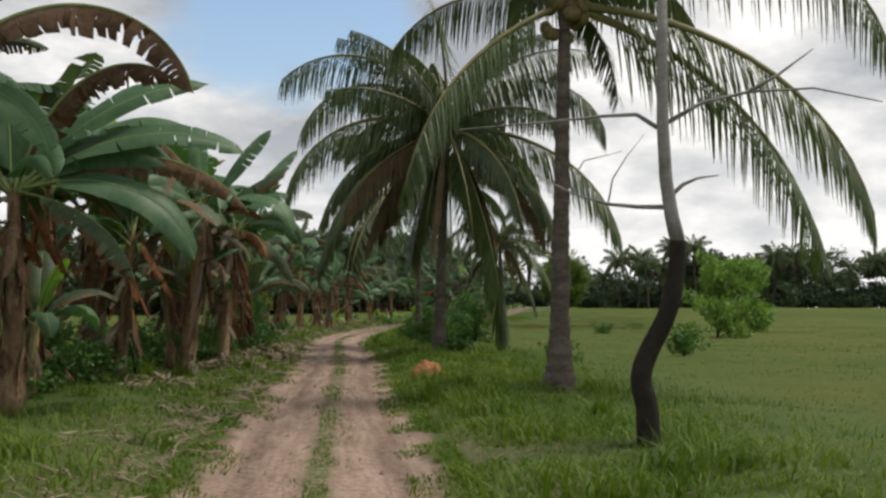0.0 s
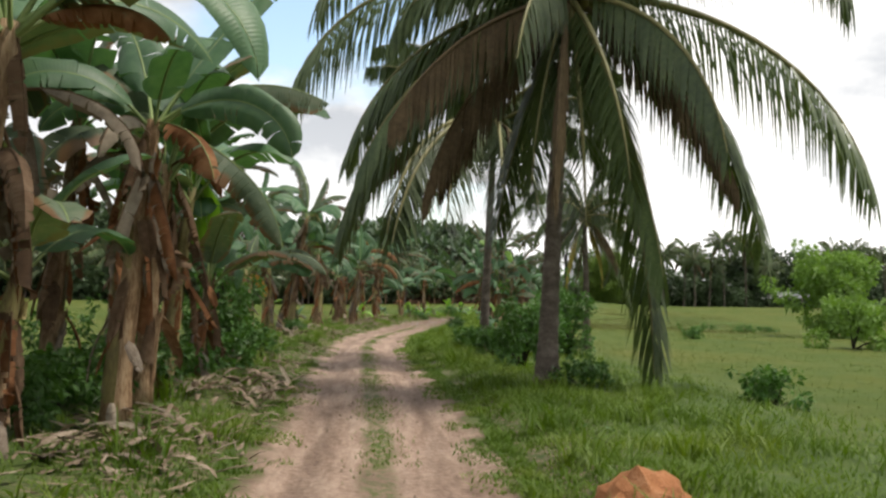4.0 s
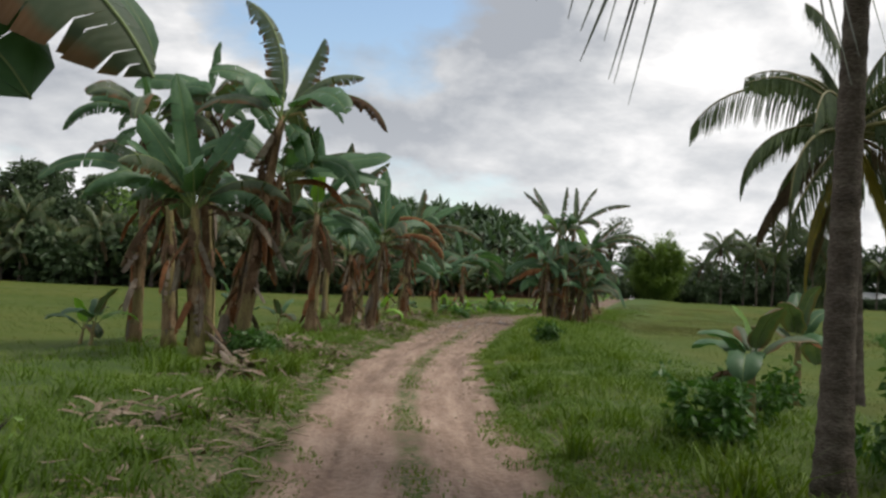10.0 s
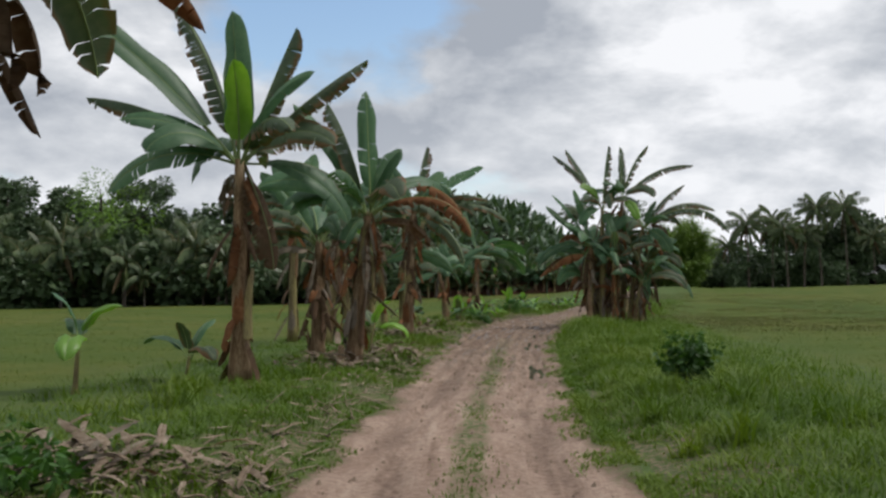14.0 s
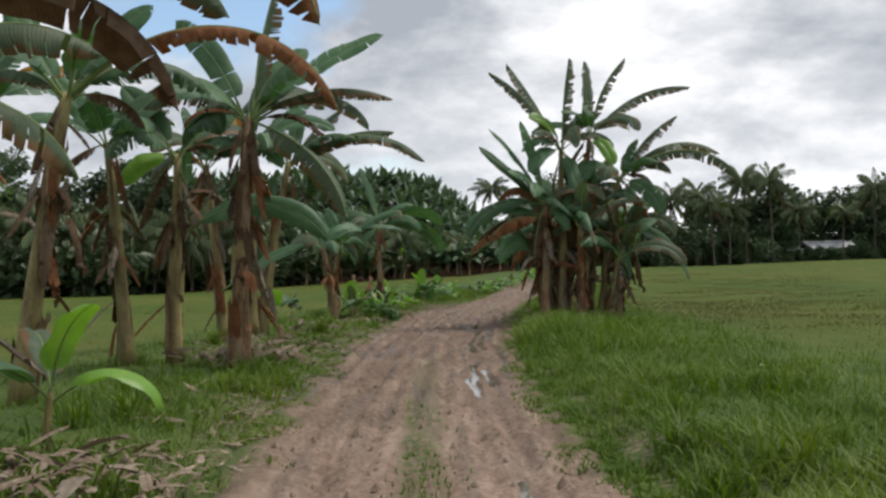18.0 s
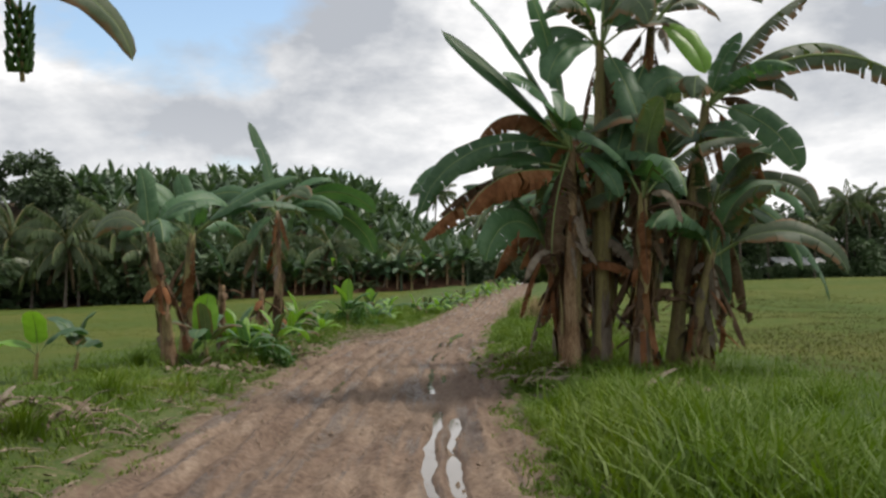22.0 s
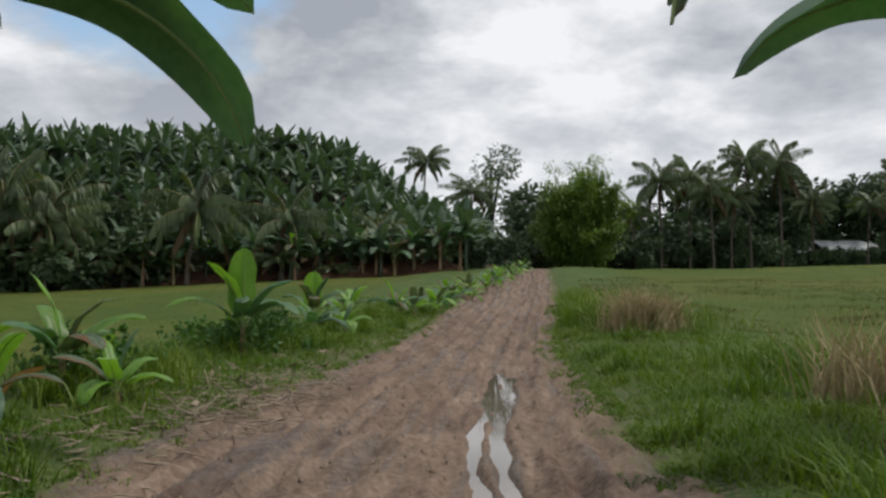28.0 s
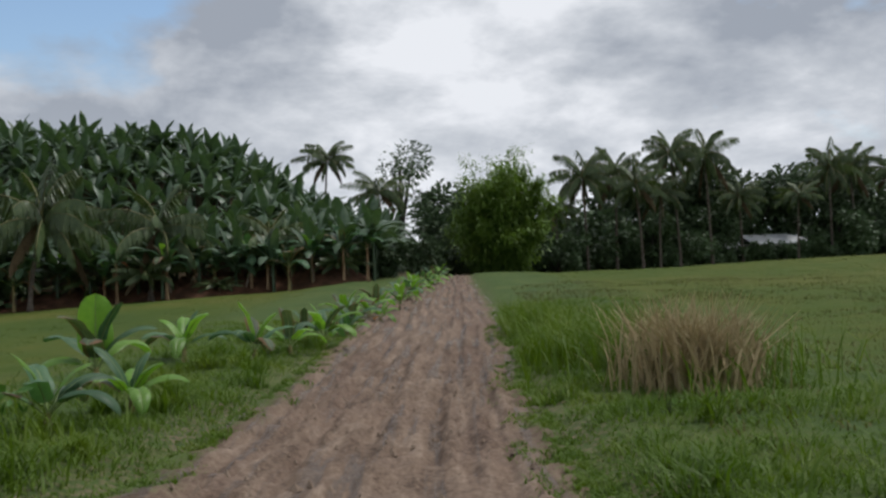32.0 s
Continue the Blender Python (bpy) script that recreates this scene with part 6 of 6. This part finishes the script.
def edge_grass():
    """Short trodden grass that creeps in over both edges of the track."""
    rs = np.random.RandomState(41)
    n = 120000
    y = rs.uniform(4, 130, n)
    sd = np.where(rs.uniform(0, 1, n) < 0.4, -1, 1)
    u = half(y) + 0.3 - 0.75 * rs.beta(0.9, 1.8, n)
    x = middle(y) + sd * u
    ok = wavy(x, y, 2.6, 9.0) + 0.6 * wavy(x, y, 0.7, 3.0) > 0.9 * (half(y) - u) - 0.25 * (sd > 0)
    x, y = x[ok], y[ok]
    grass("edge_grass", x, y, 0.075 * np.ones(len(x)), BLADE, "short trodden grass creeping over the edges of the track", 81, wide=0.008, lean=1.0)


edge_grass()


# ---- the plantation on the hill ----
def hill_plants():
    rng = random.Random(4)
    verts, quads = [], []
    spots = []
    tries = 0
    while len(spots) < 1150 and tries < 16000:
        tries += 1
        x, y = rng.uniform(-36, 19), rng.uniform(160, 232)
        edge = 170 - 0.22 * max(-x - 25, 0)
        if y < edge - (4.5 if rng.random() < 0.4 else 1.5) or x > 15 + 0.25 * (y - 165) or abs(x - float(middle(y))) < 4.5:
            continue
        if any((x - a) ** 2 + (y - b) ** 2 < 3.4 for a, b in spots):
            continue
        spots.append((x, y))
    for x, y in spots:
        z, h = float(ground_z(x, y)), rng.uniform(1.8, 3.4)
        base = Vector((x, y, z))
        r = 0.14
        at = len(verts)
        for zz, rr in ((-0.2, r), (h, r * 0.6)):
            verts += [base + Vector((math.cos(k * 1.571) * rr, math.sin(k * 1.571) * rr, zz)) for k in range(4)]
        quads += [(at + k, at + (k + 1) % 4, at + 4 + (k + 1) % 4, at + 4 + k) for k in range(4)]
        spin = rng.uniform(0, 360)
        for k in range(10):
            s = k / 9
            az, el, droop = radians(spin + k * 137.5), 86 - 62 * s + rng.uniform(-8, 8), 40 + 75 * s
            ln, w = rng.uniform(2.3, 3.4), rng.uniform(0.3, 0.42)
            p = base + Vector((0, 0, h))
            b = Vector((-math.sin(az), math.cos(az), 0))
            at, n = len(verts), 6
            for i in range(n + 1):
                q = i / n
                e = radians(el - droop * q ** 1.3)
                t = Vector((math.cos(e) * math.cos(az), math.cos(e) * math.sin(az), math.sin(e)))
                up = b.cross(t)
                up = up if up.z >= 0 else -up
                ww = w * (0.12, 0.75, 1, 1, 0.92, 0.7, 0.12)[i]
                dr = rng.uniform(0.05, 0.5)
                verts += [p - b * ww - up * ww * dr, p + up * 0.02, p + b * ww - up * ww * dr]
                p = p + t * (ln / n)
            for i in range(n):
                j = at + 3 * i
                quads += [(j, j + 1, j + 4, j + 3), (j + 1, j + 2, j + 5, j + 4)]
    tagged(quick_mesh("hill_plantation", [tuple(v) for v in verts], quads, HILL_LEAF), "dense banana plantation covering the hillside", "banana plants", kind="stuff")


hill_plants()


def hill_front():
    """Plants at the foot of the plantation, each a thing of its own."""
    rng = random.Random(15)
    models = []
    for k in range(76):
        x = -110 + 121 * (k + rng.uniform(-0.4, 0.4)) / 75
        if x < -26:
            continue
        y = 168.5 - 0.22 * max(-x - 25, 0) - rng.uniform(0.5, 4.0)
        if abs(x - float(middle(y))) < 4.0:
            continue
        h = rng.uniform(1.4, 2.8)
        if len(models) < 4:
            models.append((banana_plant(x, y, h, 0.12, 10, 2.3, 2, (0, 0), seed=940 + k, tear=0.2, plain=True, group="bananas at the foot of the hill", label="banana plant at the foot of the plantation hill"), h))
        else:
            o, _ = models[rng.randrange(4)]
            copy_thing(o, pose(x, y, float(ground_z(x, y)) - 0.05, 0, 0, rng.uniform(0, 360)))


hill_front()


# ---- trees of the distance ----
def far_palms():
    rng = random.Random(12)
    for k, (x, y, h) in enumerate([(39.1, 196, 11.0), (44.0, 199, 11.5), (52.7, 200, 13.9), (45.3, 195, 9.8), (57.5, 201, 13.6), (68.8, 200, 8.2), (76.0, 203, 12.0), (36.0, 197, 7.4), (49.0, 198, 9.2), (63.0, 203, 8.6),
                                   (82, 206, 12.4), (88, 204, 11.8), (95, 207, 10.1), (103, 210, 11.7), (112, 208, 10.9), (121, 212, 12.5), (131, 210, 10.1), (142, 214, 11.7), (153, 212, 10.9), (14, 186, 7.0), (10, 196, 9.4),
                                   (-12, 164, 6), (-22, 165, 6.5), (-34, 163, 7), (-46, 160, 8), (-58, 158, 8), (-70, 155, 9), (-82, 153, 9), (-94, 150, 10), (-28, 161, 5), (-52, 157, 6), (-64, 154, 6),
                                   (-76, 151, 7), (-5, 166, 5), (3, 168, 3.9), (-40, 158, 5)]
                                  + [(-22 - 3.4 * k, 162.5 - 0.16 * 3.4 * k + 2.0 * math.sin(k * 2.1), 5.0 + 2.0 * math.sin(k * 1.3) + 0.1 * k) for k in range(28)]
                                  + [(7.5 - 4.1 * k, 167.0 + 1.6 * math.sin(k * 1.7), 1.6 + 0.7 * math.sin(k * 2.3)) for k in range(10)]):
        z0 = float(ground_z(x, y))
        if k in (0, 1, 2, 21, 22):
            p = coconut_palm(x, y, h, 20, 800 + k, r=0.16, lean=(rng.uniform(-0.8, 0.8), rng.uniform(-0.5, 0.5)), length=4.4 if k < 21 else 4.6, dead=2, sweep=(75, -40), hang=0.45, pairs=24, drop=70, leaflet=0.24, wide=0.07,
                             label="tall coconut palm at the edge of the far woods", group="far coconut palms")
            models = far_palms.models
            models.append((p, h))
        else:
            src, sh = (far_palms.models[rng.randrange(3)] if k < 21 else far_palms.models[3 + rng.randrange(2)])
            s = h / sh
            o = copy_thing(src, pose(x, y, z0 - 0.05, 0, 0, rng.uniform(0, 360)))
            o.scale = (min(1.15, s ** 0.4), min(1.15, s ** 0.4), s)


far_palms.models = []
far_palms()


def broadleaf(x, y, h, w, seed, mat=None, label="dark leafy tree at the edge of the far woods", per=60, size=0.8):
    rng = random.Random(seed)
    t = thing("broadleaf_tree", x, y, None, 0, label, "tree", "far trees")
    v, f = tube([(0, 0, -0.3), (0.1 * w * rng.uniform(-1, 1), 0, h * 0.35), (0, 0, h * 0.75)], [0.035 * h, 0.025 * h, 0.01 * h], 7)
    part("trunk", v, f, BARK_DARK, t)
    spots = []
    for _ in range(16):
        a, q, zz = rng.uniform(0, 2 * math.pi), rng.random() ** 0.6, rng.uniform(0.08, 0.88)
        q *= 0.5 * w * (1.15 - abs(zz - 0.5))
        spots.append(((math.cos(a) * q, math.sin(a) * q, zz * h), rng.uniform(0.13, 0.22) * (w + h) / 2))
    for c, r in spots[:5]:
        v, f = tube([(0, 0, h * 0.35), (c[0] * 0.5, c[1] * 0.5, (h * 0.4 + c[2]) / 2), c], [0.016 * h, 0.011 * h, 0.004 * h], 5)
        part("limb", v, f, BARK_DARK, t)
    v, f = leaf_cloud(rng, spots, per, size, 0.6)
    part("crown", v, f, mat or WOODS, t, flat=True)
    return t


def far_trees():
    rng = random.Random(6)
    models = [broadleaf(40, 209, 9, 9, 1), broadleaf(52, 211, 11, 10, 2), broadleaf(-20, 171, 6, 8, 3)]
    for x in range(26, 175, 5):
        for row in range(2):
            xx, yy = x + rng.uniform(-2, 2), 204 + row * 7 + 0.06 * (x - 40) + rng.uniform(-2, 3)
            if row == 0 and 64 < xx < 73:
                continue
            o = copy_thing(models[rng.randrange(2)], pose(xx, yy, float(ground_z(xx, yy)) - 0.1, 0, 0, rng.uniform(0, 360)))
            s = rng.uniform(0.7, 1.2) * (1.0 if row else 0.75)
            o.scale = (s * 1.1, s * 1.1, s)
    for x in range(-130, -14, 6):
        xx = x + rng.uniform(-2, 2)
        yy = 166 - 0.22 * max(-xx - 25, 0) + rng.uniform(-2, 2)
        o = copy_thing(models[2], pose(xx, yy, float(ground_z(xx, yy)) - 0.1, 0, 0, rng.uniform(0, 360)))
        s = rng.uniform(0.55, 0.9) if xx > -36 else rng.uniform(1.0, 1.6)
        o.scale = (s * 1.3, s * 1.3, s)
    for row, x0 in ((6, -34), (15, -31), (25, -35)):
        for k in range(15):
            xx = x0 - 6.6 * k + rng.uniform(-2, 2)
            yy = 167 - 0.22 * max(-xx - 25, 0) + row + rng.uniform(-2, 2)
            o = copy_thing(models[k % 3], pose(xx, yy, float(ground_z(xx, yy)) - 0.1, 0, 0, rng.uniform(0, 360)))
            s = rng.uniform(0.55, 0.85) * (1.0 if k % 3 < 2 else 1.4)
            o.scale = (s * 1.2, s * 1.2, s)
    for x, y, h in [(175, 200, 15), (190, 180, 16), (200, 150, 15), (205, 120, 15), (-140, 140, 14), (-150, 110, 15), (-155, 80, 15), (-160, 50, 15)]:
        for q in range(3):
            xx, yy = x + rng.uniform(-6, 6), y + q * 10
            o = copy_thing(models[q % 2], pose(xx, yy, float(ground_z(xx, yy)) - 0.1, 0, 0, rng.uniform(0, 360)))
            o.scale = (1.4, 1.4, 1.3)
    broadleaf(20, 205, 17, 9, 9, label="tall thin feathery tree above the bamboo", per=22, size=0.5)
    broadleaf(-62, 172, 15, 13, 10, SHRUB_PALE, "spreading feathery tree above the palms", per=30, size=0.45)
    broadleaf(92, 215, 20, 9, 11, label="tall thin tree above the palms", per=26, size=0.7)


far_trees()


def bamboo():
    rng = random.Random(3)
    b = thing("bamboo_clump", 25.2, 184.0, None, 0, "large rounded clump of feathery green bamboo", "bamboo")
    v, f = [], []
    for k in range(66):
        a, out, h = rng.uniform(0, 2 * math.pi), rng.uniform(0.8, 5.4), rng.uniform(7.5, 11.5)
        if k >= 46:
            out, h = rng.uniform(3.6, 5.0), rng.uniform(4.0, 7.5)
        elif k < 5:
            out, h = rng.uniform(1.5, 4.5), rng.uniform(12.5, 14.5)
        p = [Vector((math.cos(a) * (0.5 + out * s ** 1.8), math.sin(a) * (0.5 + out * s ** 1.8), h * s * (1 - 0.2 * s * out / 5))) for s in (0, 0.25, 0.5, 0.75, 1.0)]
        vv, ff = tube(p, [0.06, 0.055, 0.045, 0.03, 0.01], 5, cap=False)
        part("culm", vv, ff, CULM, b)
        for q in range(950 if k >= 5 else 330):
            s = rng.uniform(0.02, 1.0)
            i = min(3, int(s * 4))
            c = p[i].lerp(p[i + 1], s * 4 - i) + Vector((rng.gauss(0, 0.8), rng.gauss(0, 0.8), rng.gauss(-0.3, 0.6))) * (0.5 if s > 0.85 else 1.0)
            if c.z < 0.1:
                continue
            d = Vector((rng.uniform(-1, 1), rng.uniform(-1, 1), rng.uniform(-0.9, 0.1))).normalized()
            e = d.cross(Vector((0, 0, 1))).normalized() * rng.uniform(0.045, 0.09)
            ln = rng.uniform(0.35, 0.8)
            at = len(v)
            v += [c - e * 0.4, c + e * 0.4, c + d * ln * 0.5 + e, c + d * ln * 0.5 - e, c + d * ln]
            f += [(at, at + 1, at + 2, at + 3), (at + 3, at + 2, at + 4)]
    part("foliage", v, f, BAMBOO, b, flat=True)


bamboo()


# ---- red earth bank at the foot of the hill, and far houses ----
def bank():
    rng = random.Random(8)
    v, f = [], []
    n, m = 330, 9
    for i in range(n + 1):
        x = -40 + 51 * i / n
        for k in range(m):
            q = k / (m - 1)
            end = min(1, min(i, n - i) / 20)
            lump = noise.noise((x * 1.3, q * 4, 2.0)) + 0.6 * noise.noise((x * 4.0, q * 9, 5.0))
            v.append((x, 165.0 - 0.22 * max(-x - 25, 0) + 4.5 * q + 0.6 * math.sin(x * 0.7) + 0.5 * lump, float(ground_z(x, 165)) - 0.3 + ((2.0 - 0.9 * min(1, max(0, -x) / 20)) * math.sin(q * 1.5) + 0.35 * lump) * end))
    f = [(i * m + k, i * m + k + m, i * m + k + m + 1, i * m + k + 1) for i in range(n) for k in range(m - 1)]
    tagged(part("earth_bank", v, f, RED_EARTH), "bare reddish earth bank at the foot of the hill", "bank", kind="structure")


bank()


def house(x, y, w, d, h, turn, label):
    t = thing("house", x, y, None, turn, label, "house", "far houses")
    for name, (a, b, c, e) in (("wall", (-w / 2, -d / 2, w / 2, -d / 2 + 0.15)), ("wall", (-w / 2, d / 2 - 0.15, w / 2, d / 2)), ("wall", (-w / 2, -d / 2 + 0.15, -w / 2 + 0.15, d / 2 - 0.15)), ("wall", (w / 2 - 0.15, -d / 2 + 0.15, w / 2, d / 2 - 0.15))):
        v = [(px, py, pz) for pz in (-0.3, h) for px, py in ((a, b), (c, b), (c, e), (a, e))]
        part(name, v, [(0, 1, 5, 4), (1, 2, 6, 5), (2, 3, 7, 6), (3, 0, 4, 7), (4, 5, 6, 7), (3, 2, 1, 0)], PLASTER, t, flat=True)
    o = 0.5
    v = [(-w / 2 - o, -d / 2 - o, h - 0.1), (w / 2 + o, -d / 2 - o, h - 0.1), (w / 2 + o, 0, h + 1.2), (-w / 2 - o, 0, h + 1.2), (-w / 2 - o, d / 2 + o, h - 0.1), (w / 2 + o, d / 2 + o, h - 0.1)]
    v += [(p[0], p[1], p[2] + 0.06) for p in v]
    part("roof", v, [(0, 1, 2, 3), (3, 2, 5, 4), (6, 9, 8, 7), (9, 10, 11, 8), (0, 6, 7, 1), (4, 5, 11, 10), (0, 3, 9, 6), (3, 4, 10, 9), (1, 7, 8, 2), (2, 8, 11, 5)], ROOF, t, "pale corrugated roof", flat=True)
    for k in (-1, 1):
        c = k * w * 0.25
        v = [(c - 0.6, -d / 2 - 0.02, 0.9), (c + 0.6, -d / 2 - 0.02, 0.9), (c + 0.6, -d / 2 - 0.02, 2.0), (c - 0.6, -d / 2 - 0.02, 2.0)]
        v += [(p[0], p[1] + 0.05, p[2]) for p in v]
        part("window", v, [(0, 1, 2, 3), (0, 4, 5, 1), (1, 5, 6, 2), (2, 6, 7, 3), (3, 7, 4, 0)], DARKNESS, t, "dark window opening", flat=True)


house(70.0, 208.0, 8, 5, 2.3, 4, "low pale house with a light metal roof")
house(62.5, 208.0, 3.5, 4, 2.0, -5, "small pale shed with a light metal roof")
